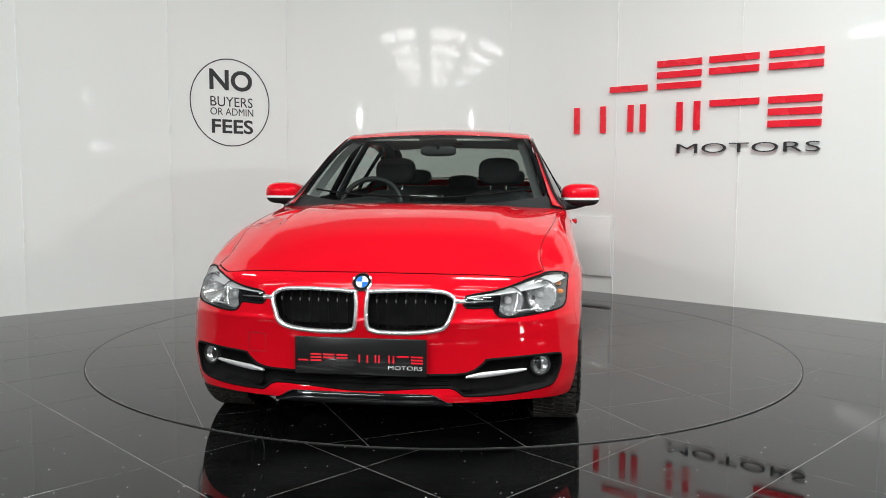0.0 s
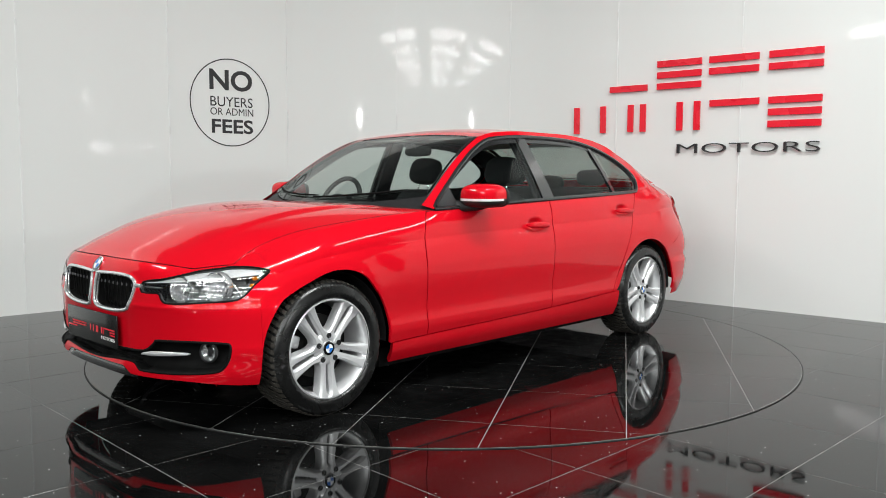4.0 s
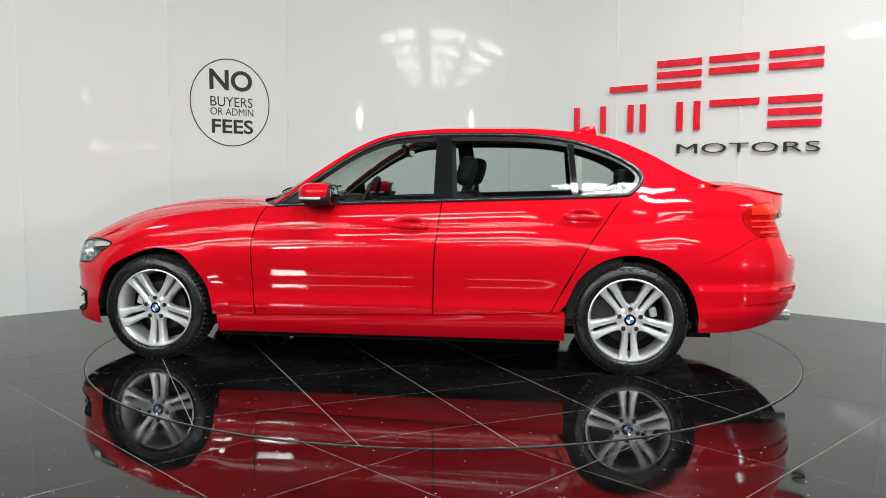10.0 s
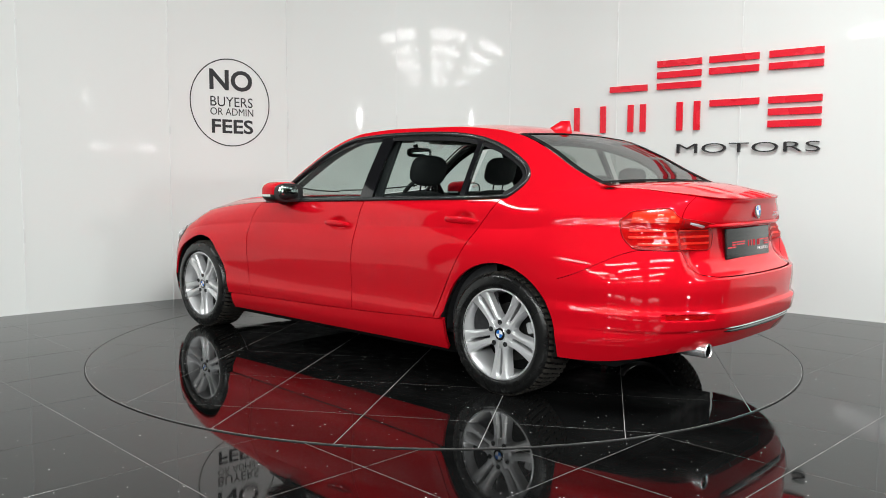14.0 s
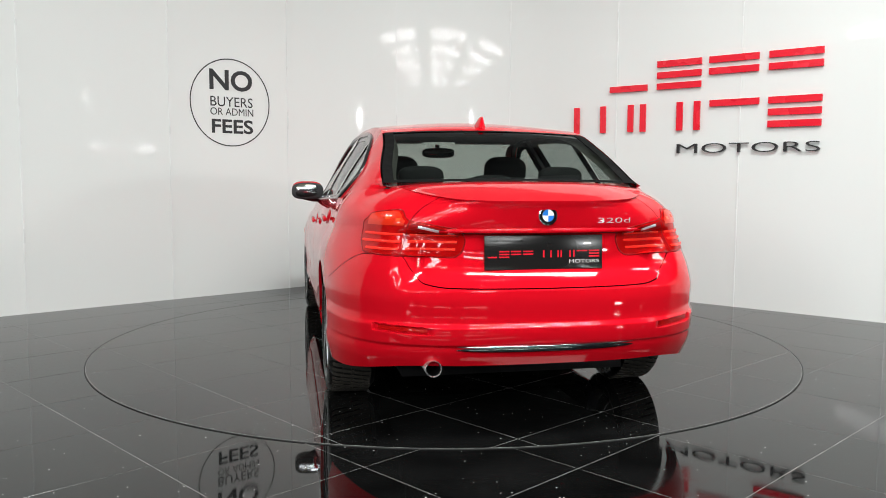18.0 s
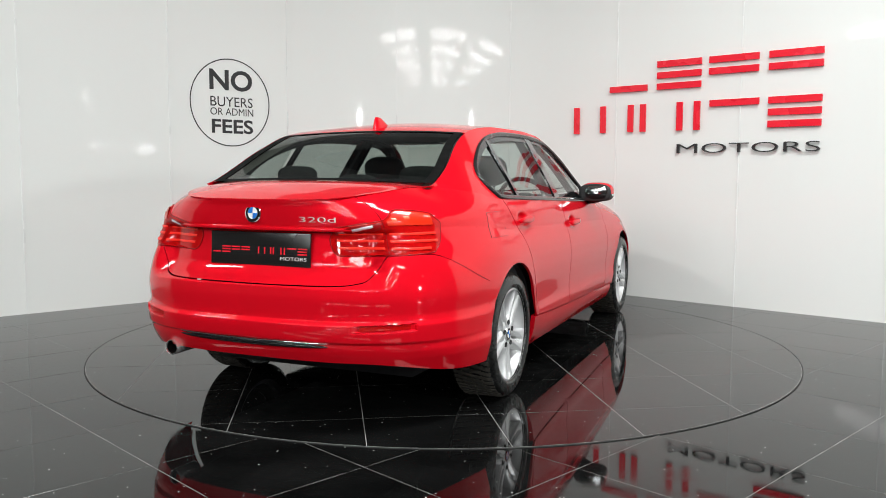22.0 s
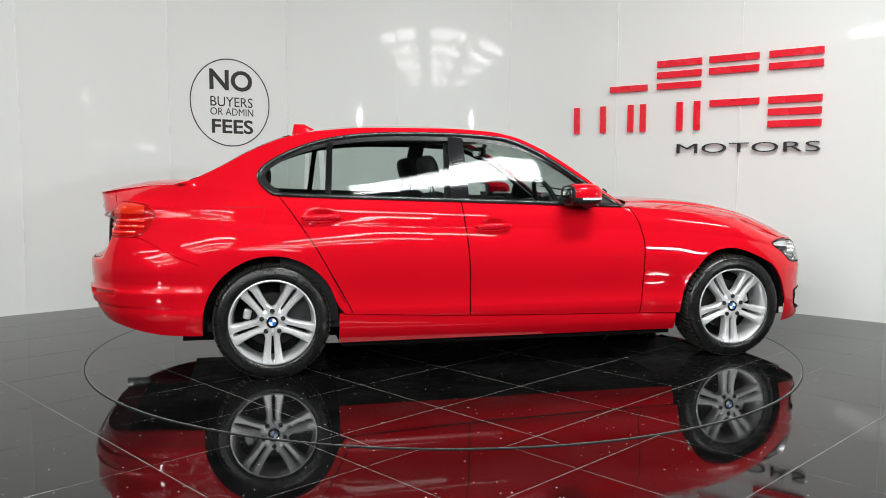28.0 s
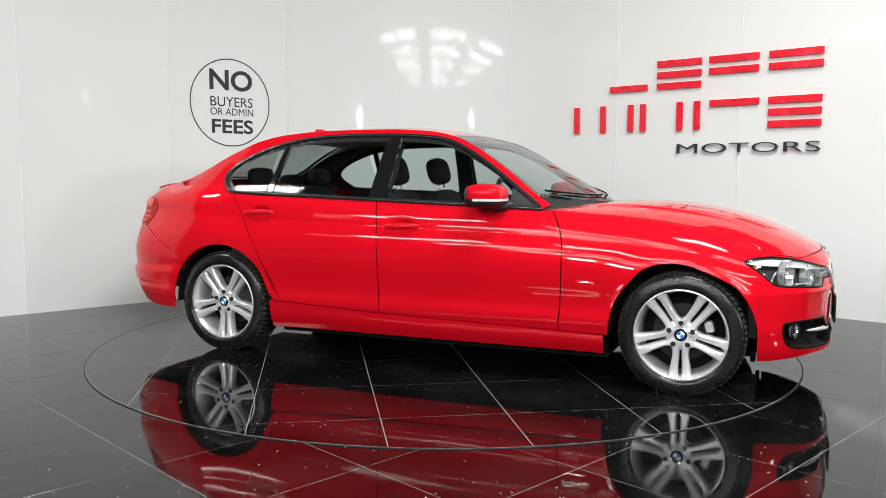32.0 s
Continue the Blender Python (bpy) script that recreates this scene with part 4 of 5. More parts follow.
def wheel(x, y, side, name):
    """A tyre on a silver rim with five pairs of spokes; the outer face looks to +y."""
    barrel = [(0.228, 0.006), (0.2345, 0.004), (0.238, -0.002), (0.232, -0.010), (0.222, -0.022), (0.214, -0.06), (0.205, -0.19), (0.232, -0.205)]
    w = part(name, lathe(barrel, 72), M_ALLOY, car, "silver alloy wheel with five pairs of spokes")
    w.matrix_local = pose(x, y, HUB_Z, 0, 0, 0 if side > 0 else 180)
    prof = [(0.233, -0.004), (0.237, 0.006), (0.245, 0.013), (0.262, 0.014), (0.268, 0.0125), (0.290, 0.010), (0.302, 0.004), (0.3105, -0.008), (0.3165, -0.022)]
    prof += [(0.3175, -0.05), (0.312, -0.052), (0.312, -0.060), (0.3180, -0.062), (0.3185, -0.098), (0.312, -0.100), (0.312, -0.110), (0.3185, -0.112), (0.3180, -0.150), (0.312, -0.152),
             (0.312, -0.160), (0.3175, -0.162), (0.314, -0.20), (0.29, -0.222), (0.235, -0.21)]
    part("tyre", lathe(prof, 84), M_RUBBER, w, "black rubber tyre")
    # slanted tread blocks across the tyre
    blocks = []
    for k in range(64):
        for b, drop in ((box(-0.0095, 0.0095, -0.195, -0.024, 0.310, 0.3190), 0.0), (box(-0.0095, 0.0095, -0.024, -0.006, 0.308, 0.3190), 0.0075)):
            vs = [(p[0] + (p[1] + 0.03) * 0.22, p[1], p[2] - (drop if p[1] > -0.02 else 0.0)) for p in b[0]]
            blocks.append(moved((vs, b[1]), Matrix.Rotation(2 * math.pi * k / 64, 4, "Y")))
    part("tread", joined(*blocks), M_TREAD, w)
    part("brake_disc", lathe([(0.0, -0.095), (0.075, -0.095), (0.078, -0.11), (0.150, -0.11), (0.150, -0.128), (0.0, -0.128)], 56), M_DISC, w)
    # black ring added behind the spokes, puts shade into the gaps between them
    part("dark_backing_ring", lathe([(0.150, -0.135), (0.204, -0.15), (0.204, -0.155), (0.150, -0.14)], 56), M_VOID, w)
    part("brake_caliper", moved(box(-0.03, 0.03, -0.135, -0.085, 0.115, 0.160, 0.012), Matrix.Rotation(radians(75 if x * side > 0 else -75), 4, "Y")), M_LAMPGREY, w)
    for k in range(5):
        for sgn in (-1, 1):
            def f(s, v, sgn=sgn):
                r = 0.036 + 0.194 * s
                inner, outer = spoke_in(r), spoke_out(r)
                top = -0.014 + 0.010 * s - 0.006 * math.sin(math.pi * s)
                i = round(v * 8)
                c = (inner, inner, inner + 0.008, inner + 0.010, outer * 0.74, outer - 0.009, outer - 0.0025, outer, outer)[i]
                h = (-0.05, -0.016, -0.003, -0.001, 0.001, -0.0005, -0.008, -0.016, -0.055)[i]
                return (sgn * c, top + h, r)
            part("spoke", moved(grid(26, 9, f), Matrix.Rotation(radians(72 * k + 180), 4, "Y")), M_ALLOY, w, sharp=22)
    part("hub", lathe([(0.0, -0.014), (0.034, -0.014), (0.036, -0.020), (0.044, -0.0185), (0.070, -0.0195), (0.0785, -0.026), (0.080, -0.06)], 40), M_ALLOY, w)
    for k in range(5):
        m = Matrix.Rotation(radians(72 * k), 4, "Y") @ pose(0, -0.0108, 0.0605)
        part("bolt_recess", moved(lathe([(0.0125, -0.004), (0.0132, 0.001), (0.0118, 0.001), (0.0112, -0.003), (0.0, -0.002)], 16), m), M_DARK, w)
    badge("centre_cap", 0.033, pose(0, -0.013, 0, -90, 0, 0), w)


for x, y, side in ((AXLE, 0.858, 1), (AXLE, -0.858, -1), (-AXLE, 0.866, 1), (-AXLE, -0.866, -1)):
    wheel(x, y, side, "wheel")


def liner(ax):
    def f(s, v):
        w = radians(-3 + 186 * s)
        r = ARCH_R - 0.004 + 0.0 * v
        x, z = ax + r * math.cos(w), HUB_Z + r * math.sin(w)
        return (x, 0.50 + (side_y(ax, 0.5) - 0.03 - 0.50) * v, z)
    return joined(grid(40, 4, f), ([(ax - 0.36, 0.51, 0.30), (ax + 0.36, 0.51, 0.30), (ax + 0.37, 0.51, 0.70), (ax - 0.37, 0.51, 0.70)], [(0, 1, 2, 3)]))


both("wheel_liner", liner(AXLE), M_DARK, car)
both("wheel_liner", liner(-AXLE), M_DARK, car)
# black boxes also block the view under the car, in place of its shade
part("underbody", joined(box(-1.02, 1.02, -0.76, 0.76, 0.145, 0.24), box(1.70, 1.98, -0.50, 0.50, 0.19, 0.24), box(-2.22, -1.76, -0.50, 0.50, 0.33, 0.40)), M_VOID, car)
both("jack_pad", box(0.72, 0.84, 0.69, 0.75, 0.15, 0.19, 0.004), M_DARK, car)
both("air_flap", box(1.735, 1.760, 0.50, 0.70, 0.175, 0.235, 0.004), M_VOID, car, "black rubber flap before the wheel")
part("front_bulkhead", joined(box(1.72, 1.76, -0.72, 0.72, 0.30, 0.66), box(1.2, 1.74, -0.50, 0.50, 0.3, 0.62)), M_DARK, car)

# ---- nose
def lamp_bowl(r, depth, n=24):
    return lathe([(r * k / 8, -depth * (1 - (k / 8) ** 2)) for k in range(9)] + [(r * 1.06, 0.0), (r * 1.06, -depth * 0.5)], n)


def facing(p, y_turn=0.0):
    """A lathe's +y turned to look forward (+x), swung outwards by y_turn degrees."""
    return Matrix.Translation(p) @ Matrix.Rotation(radians(-90 + y_turn), 4, "Z")


def headlamp(flip):
    def put(geo):
        return mirrored(geo) if flip else geo
    h = part("headlight", put(loop_patch(nose_u, HEAD, 26, 12, -0.075)), M_LAMPDARK, car, "clear headlight with chrome reflectors and an amber corner")
    part("bezel", put(loop_bar(nose_u, HEAD, 0.004, -0.001)), M_VOID, h)
    n = len(HEAD)
    vs = [tuple(off_skin(nose_u, u, z, o)) for u, z in HEAD for o in (-0.002, -0.08)]
    part("housing", put((vs, [(2 * k, 2 * k + 1, (2 * k + 3) % (2 * n), (2 * k + 2) % (2 * n)) for k in range(n)])), M_LAMPDARK, h)
    for y, z, r in ((0.575, 0.620, 0.056), (0.700, 0.632, 0.064)):
        p = Vector(nose_at(y, z, -0.034))
        part("reflector", put(moved(lamp_bowl(r, 0.06), facing(p, 22))), M_REFLECTOR, h)
        part("bulb_shield", put(moved(blob(0, -0.028, 0, 0.014, 0.022, 0.014), facing(p, 22))), M_LAMPGREY, h)
        part("ring", put(moved(tube([(r * 0.98 * math.cos(a / 10 * math.pi), 0.004, r * 0.98 * math.sin(a / 10 * math.pi)) for a in range(20)], 0.0022, 6, True), facing(p, 22))), M_CHROME, h)
    # frosted panel under the bonnet edge with a bright line below it, amber at the outer corner
    def brow_z(u):
        return 0.688 - 0.062 * (u - 0.03)

    def brow(s, v):
        u = 0.035 + 0.60 * s
        hi = edge_z(HEAD, u)[1] - 0.004
        lo = min(brow_z(u), hi - 0.001)
        return tuple(off_skin(nose_u, u, lo + (hi - lo) * v, -0.012))
    part("brow", put(grid(30, 4, brow)), M_LAMPWHITE, h)
    part("light_line", put(tube([off_skin(nose_u, 0.03 + 0.68 * k / 24, brow_z(0.03 + 0.68 * k / 24), -0.010) for k in range(25)], 0.0035, 8)), M_WHITE, h)
    for u, z, r in ((0.075, 0.672, 0.013), (0.085, 0.645, 0.014)):
        part("indicator", put(moved(blob(0, 0, 0, r, r, r * 0.8), Matrix.Translation(off_skin(nose_u, u, z, -0.03)))), M_AMBER, h)
    for ua, za, ub, zb in ((0.20, 0.655, 0.115, 0.600), (0.46, 0.650, 0.47, 0.585), (0.47, 0.585, 0.30, 0.588)):
        part("trim_bar", put(tube([off_skin(nose_u, ua + (ub - ua) * k / 6, za + (zb - za) * k / 6, -0.022) for k in range(7)], 0.0045, 6)), M_REFLECTOR, h)

    def blind(s, v):
        u = 0.56 + 0.165 * s
        lo, hi = edge_z(HEAD, u)
        return tuple(off_skin(nose_u, u, lo + 0.003 + (min(hi - 0.003, brow_z(u)) - lo - 0.003) * v, -0.016))
    part("inner_blind", put(grid(14, 5, blind)), M_GLOSSBLACK, h)
    part("position_lamp", put(tube([off_skin(nose_u, u, 0.627, -0.010) for u in (0.60, 0.64, 0.68, 0.71)], [0.002, 0.004, 0.004, 0.002], 6)), M_SATIN, h)
    part("lens", put(loop_patch(nose_u, HEAD, 30, 14, 0.0005, 0.004)), M_LENS, h)


headlamp(False)
headlamp(True)


def kidney(flip):
    def put(geo):
        return mirrored(geo) if flip else geo
    k = part("kidney_grille", put(loop_patch(nose_u, KIDNEY, 16, 8, -0.06)), M_VOID, car, "black kidney-shaped grille in a chrome frame")
    part("chrome_frame", put(joined(loop_bar(nose_u, KIDNEY, 0.0085, 0.003, 8), loop_bar(nose_u, KIDNEY, 0.006, -0.008, 6))), M_FRAME, k)
    n = len(KIDNEY)
    vs = [tuple(off_skin(nose_u, u, z, o)) for u, z in KIDNEY for o in (-0.008, -0.062)]
    part("surround", put((vs, [(2 * j, 2 * j + 1, (2 * j + 3) % (2 * n), (2 * j + 2) % (2 * n)) for j in range(n)])), M_VOID, k)
    for y in [0.060 + 0.0385 * j for j in range(8)]:
        zs = [z for z in (0.505 + 0.006 * j for j in range(28)) if inside(KIDNEY, u_at(nose_u, z, y=y), z)]
        a, b = min(zs), max(zs)
        line = [Vector(nose_at(y, a + (b - a) * j / 6, -0.014 - 0.026 * (1 - j / 6))) for j in range(7)]
        part("grille_bar", put(tube(line, [0.003, 0.003, 0.003, 0.0035, 0.004, 0.0045, 0.004], 6)), M_VOID, k)
        part("bar_tip", put(moved(blob(0, 0, 0, 0.003, 0.0026, 0.007), Matrix.Translation(Vector(nose_at(y, 0.625, -0.006))))), M_SATIN, k)
    # clip between frame and headlight
    part("frame_clip", put(tube([off_skin(nose_u, u_at(nose_u, 0.628, y=y), 0.628, 0.001) for y in (0.366, 0.385, 0.406)], [0.012, 0.009, 0.011], 8)), M_FRAME, k)


kidney(False)
kidney(True)
badge("bonnet_emblem", 0.039, Matrix.Translation((2.105, 0, 0.697)) @ Matrix.Rotation(radians(90), 4, "Z") @ Matrix.Rotation(radians(60), 4, "X"), car)


half = loop_patch(nose_u, LOWER, 60, 16, -0.06)
intake = part("lower_intake", joined(half, mirrored(half)), M_VOID, car, "black lower air intake between the fog lights")
n = len(LOWER)
vs = [tuple(off_skin(nose_u, u, z, o)) for u, z in LOWER for o in (0.0, -0.062)]
half = (vs, [(2 * j, 2 * j + 1, 2 * j + 3, 2 * j + 2) for j in range(n - 1) if max(LOWER[j][0], LOWER[j + 1][0]) < 1.0])
part("surround", joined(half, mirrored(half)), M_VOID, intake)
line = [off_skin(nose_u, min(1.0, u), z, 0.0005) for u, z in LOWER]
cut = [k for k in range(n) if LOWER[k][0] < 1.0]
half = tube([line[k] for k in range(max(0, min(cut) - 1), min(n, max(cut) + 2))], 0.0056, 8)
part("edge", joined(half, mirrored(half)), M_VOID, intake, "black edge of the intake")
for z in (0.288, 0.304):
    part("slat", tube([nose_at(-0.34 + 0.68 * k / 24, z, -0.05) for k in range(25)], 0.003, 6), M_VOID, intake)


def fog_light(flip):
    def put(geo):
        return mirrored(geo) if flip else geo

    def shell(s, v):
        u = 0.185 + 0.50 * s
        lo, hi = edge_z(LOWER, u)
        z = lo + 0.003 + (hi - lo - 0.006) * v
        return tuple(off_skin(nose_u, u, z, -0.006 - 0.045 * math.sin(math.pi * min(1, max(0, v))) ** 0.5))
    f = part("fog_light", put(grid(30, 12, shell)), M_VOID, intake, "round fog light in a black pocket")
    p = Vector((1.940, 0.697, 0.354))
    m = facing(p, 26)
    part("fog_reflector", put(moved(lamp_bowl(0.037, 0.026), m)), M_REFLECTOR, f)
    part("fog_bulb", put(moved(blob(0, -0.012, 0, 0.008, 0.012, 0.024), m)), M_DARK, f)
    part("fog_ring", put(moved(tube([(0.040 * math.cos(a / 12 * math.pi), 0.002, 0.040 * math.sin(a / 12 * math.pi)) for a in range(24)], 0.005, 6, True), m)), M_DARK, f)
    part("fog_lens", put(moved(lathe([(0.0, 0.010), (0.02, 0.008), (0.032, 0.003), (0.038, -0.002)], 24), m)), M_LENS, f)

    def blade(s, v):
        u = u_at(nose_u, 0.335, y=0.411 + 0.235 * s)
        a = 2 * math.pi * v
        r = 0.0095 * (1 - s) ** 0.35 * min(1, 0.25 + 3.2 * s) + 0.003
        q = off_skin(nose_u, u, 0.329 + 0.018 * s ** 0.7 + r * math.sin(a), 0.004 - 0.012 * s + 0.007 * math.cos(a))
        return tuple(q)
    part("silver_blade", put(grid(20, 12, blade)), M_ALLOY, f, "silver blade")


fog_light(False)
fog_light(True)


def lip(s, v):
    u = 0.76 + 0.24 * s
    z = 0.196 + (nose_low(u) - 0.003 - 0.196) * v
    return tuple(off_skin(nose_u, u, z, -0.020 + 0.006 * math.sin(math.pi * v)))


half = grid(24, 6, lip)
part("front_lip", joined(half, mirrored(half)), M_GLOSSBLACK, car, "gloss black lip under the bumper")
line = [off_skin(nose_u, 0.80 + 0.20 * k / 16, nose_low(0.80 + 0.2 * k / 16) - 0.002, -0.002) for k in range(17)]
half = tube(line, 0.0025, 6)
part("lip_seal", joined(half, mirrored(half)), M_WINTRIM, car)


tow = [(y, z) for y, z in [(-0.40 - 0.08 * k / 6, 0.405) for k in range(6)] + [(-0.48, 0.405 + 0.075 * k / 6) for k in range(6)] + [(-0.48 + 0.08 * k / 6, 0.48) for k in range(6)] + [(-0.40, 0.48 - 0.075 * k / 6) for k in range(6)]]
part("tow_eye_cover", tube([nose_at(y, z, 0.0002) for y, z in tow], 0.0009, 5, True), M_DARK, car)


def name_bars(cells, h, t, depth):
    """Plain bars of the size of each letter: (x0, x1, kinds); kinds t, m, b lie, l, r, c stand."""
    geos = []
    for x0, x1, kinds in cells:
        for k in kinds:
            if k in "tmb":
                z = {"t": h - t, "m": (h - t) / 2, "b": 0}[k]
                geos.append(box(x0, x1, z, z + t, 0, depth))
            else:
                x = {"l": x0, "r": x1 - t, "c": (x0 + x1 - t) / 2}[k]
                geos.append(box(x, x + t, 0, h, 0, depth))
    return geos


NAME = [[(0.0, 0.38, "b"), (0.476, 0.889, "tmb"), (0.959, 1.385, "tm"), (1.468, 1.893, "tm")],
        [(0.0, 0.63, "lcr"), (0.70, 1.11, "lr"), (1.215, 1.27, "c"), (1.357, 1.78, "t"), (1.857, 2.277, "tmb")]]


def number_plate(m, parent):
    p = part("number_plate", moved(box(-0.264, 0.264, -0.074, 0.074, -0.007, 0.004, 0.003), m), M_PLATE, parent, "black show plate with red and white lettering bars")
    k = 0.20 / 1.893
    a = name_bars([(x0 * k, x1 * k, kinds) for x0, x1, kinds in NAME[0]], 0.030, 0.006, 0.002)
    for g in a:
        part("red_bar", moved(g, m @ pose(-0.250, -0.022, 0.004)), M_REDSIGN, p, smooth=False)
    k = 0.255 / 2.277
    a = name_bars([(x0 * k, x1 * k, kinds) for x0, x1, kinds in NAME[1]], 0.030, 0.006, 0.002)
    for g in a:
        part("red_bar", moved(g, m @ pose(-0.006, -0.022, 0.004)), M_REDSIGN, p, smooth=False)
    part("white_word", moved(text_geo("MOTORS", 0.135, 0.015, 0.002, -0.015), m @ pose(0.112, -0.047, 0.004)), M_WHITE, p)


number_plate(Matrix.Translation((2.143, 0, 0.408)) @ Matrix.Rotation(radians(90), 4, "Z") @ Matrix.Rotation(radians(90), 4, "X"), car)
number_plate(Matrix.Translation((-2.318, 0, 0.790)) @ Matrix.Rotation(radians(-90), 4, "Z") @ Matrix.Rotation(radians(87), 4, "X"), car)

# ---- tail
def tail_lamp(flip):
    def put(geo):
        return mirrored(geo) if flip else geo
    t = part("tail_light", put(loop_patch(tail_u, TAIL, 44, 22, 0.002, 0.006)), M_TAIL, car, "red tail light with glowing-red bands and a clear strip")
    part("edge", put(loop_bar(tail_u, TAIL, 0.0032, 0.001)), M_TAILDARK, t)
    def band(name, ua, ub, low, high, mat, out=0.0095, label=""):
        """A strip of the lens from ua to ub, low(u) to high(u), kept inside its outline."""
        def f(s, v):
            u = ua + (ub - ua) * s
            lo, hi = edge_z(TAIL, u)
            a = max(lo + 0.006, low(u))
            b = max(a + 0.0005, min(hi - 0.006, high(u)))
            return tuple(off_skin(tail_u, u, a + (b - a) * v, out + 0.0015 * math.sin(math.pi * v)))
        part(name, put(grid(24, 5, f)), mat, t, label)

    u_out, u_in = min(p[0] for p in TAIL), max(p[0] for p in TAIL)
    for z in (0.797, 0.828, 0.859):
        band("light_band", SPLIT + 0.02, u_in - 0.03, lambda u, z=z: z, lambda u, z=z: z + 0.011, M_TAILBAR)
        band("light_band", u_out + 0.05 + (0.05 if z < 0.8 else 0.0), SPLIT - 0.02, lambda u, z=z: z, lambda u, z=z: z + 0.011, M_TAILBAR)
    def top(u):
        return edge_z(TAIL, u)[1]
    band("inner_reflector", SPLIT + 0.015, u_in - 0.03, lambda u: top(u) - 0.030, lambda u: top(u) - 0.004, M_TAILDARK, 0.0100)
    band("reversing_strip", u_at(tail_u, 0.89, y=0.538), u_at(tail_u, 0.89, y=0.452), lambda u: top(u) - 0.019, lambda u: top(u) - 0.011, M_LAMPGREY, 0.0112, "clear reversing strip")
    band("reversing_strip", u_at(tail_u, 0.89, y=0.415), u_at(tail_u, 0.89, y=0.385), lambda u: top(u) - 0.019, lambda u: top(u) - 0.010, M_LAMPGREY, 0.0112, "clear reversing strip")
    band("indicator", u_at(tail_u, 0.92, y=0.715), SPLIT - 0.025, lambda u: 0.902, lambda u: top(u) - 0.010, M_TAILTOP, 0.0100)
    # two small orange strips, painted glints of the bulbs behind the lens
    for ya, z in ((0.66, 0.925), (0.62, 0.918)):
        band("bulb_glint", u_at(tail_u, 0.92, y=ya), u_at(tail_u, 0.92, y=ya - 0.016), lambda u, z=z: z, lambda u, z=z: z + 0.012, M_AMBERRED, 0.0112)

    def cut(s, v):
        lo, hi = edge_z(TAIL, SPLIT + 0.003)
        return tuple(off_skin(tail_u, SPLIT - 0.003 + 0.006 * s, lo + (hi - lo) * v, 0.0115))
    part("split_line", put(grid(3, 8, cut)), M_TAILDARK, t)


tail_lamp(False)
tail_lamp(True)
badge("boot_emblem", 0.041, Matrix.Translation((tail_at(0, 0.949)[0] - 0.003, 0, 0.949)) @ Matrix.Rotation(radians(-90), 4, "Z") @ Matrix.Rotation(radians(86), 4, "X"), car)
vs, fs = text_geo("320d", 0.160, 0.022, 0.003, -0.016)
part("model_lettering", ([tail_at(-0.230 - x, 0.915 + y, h + 0.001) for x, y, h in vs], fs), M_ALLOY, car, "silver model lettering", smooth=False)
part("lid_grip", tube([tail_at(-0.50 + k / 24, 0.884, 0.010) for k in range(25)], [0.004 + 0.007 * math.sin(math.pi * k / 24) ** 0.5 for k in range(25)], 8), M_PAINT, car)
# dark bar drawn for the shadow line under the grip
part("lid_shadow_bar", tube([tail_at(-0.46 + 0.92 * k / 24, 0.872, 0.001) for k in range(25)], 0.0035, 6), M_DARK, car)
strip = [tail_at(0.395 - 0.78 * k / 24, 0.402 + 0.004 * abs(k / 12 - 1) ** 2, 0.002) for k in range(25)]
part("bumper_strip", tube(strip, [0.0015 + 0.0065 * math.sin(math.pi * k / 24) ** 0.5 for k in range(25)], 8), M_CHROME, car, "chrome strip set in the rear bumper")
part("strip_groove", tube([(x + 0.004, y, z - 0.014) for x, y, z in strip], [0.002 + 0.009 * math.sin(math.pi * k / 24) ** 0.4 for k in range(25)], 8), M_GLOSSBLACK, car)
def refl(s, v):
    y = 0.522 + 0.185 * s
    z = 0.476 + 0.03 * (y - 0.6) - 0.009 + 0.018 * v
    return tail_at(y, z, 0.007)


both("rear_reflector", flanged(14, 4, refl, 0.006), M_TAIL, car, "slim red reflector")
ex = lathe([(0.034, -0.14), (0.036, 0.0), (0.034, 0.004), (0.0315, 0.0), (0.031, -0.004)], 28)
bore = lathe([(0.031, -0.004), (0.029, -0.12), (0.0, -0.12)], 28)
ex_at = Matrix.Translation((-2.348, 0.486, 0.309)) @ Matrix.Rotation(radians(90), 4, "Z")
pipe = part("exhaust_pipe", moved(ex, ex_at), M_FRAME, car, "round chrome exhaust tip")
part("bore", moved(bore, ex_at), M_VOID, pipe)

# ---- flanks
for hx, hz in HANDLES:
    def f(s, v, hx=hx, hz=hz):
        a = 2 * math.pi * s
        x = hx + 0.112 - 0.224 * v
        k = max(0.0, 1 - abs(2 * v - 1) ** 3.2) ** 0.5
        return (x, side_y(hx, hz - 0.06) - 0.002 + 0.010 + 0.004 * k + 0.010 * k * math.cos(a) - 0.016 * (1 - k) ** 2, hz - 0.002 + 0.006 * (0.5 - v) + (0.003 + 0.0155 * k) * math.sin(a))
    both("door_handle", grid(20, 22, f, True), M_PAINT, car)


def flap(s, v):
    x, z = -1.455 - 0.215 * s + 0.02 * v, 0.822 + 0.118 * v
    return (x, side_y(x, z) + 0.0016, z)


part("fuel_flap", mirrored(flanged(16, 12, flap, 0.004)), M_PAINT, car, "flush red fuel filler flap")
ring_line = [(-1.455 - 0.215 * s + 0.02 * v, 0.822 + 0.118 * v) for s, v in [(k / 8, 0) for k in range(8)] + [(1, k / 5) for k in range(5)] + [(1 - k / 8, 1) for k in range(8)] + [(0, 1 - k / 5) for k in range(5)]]
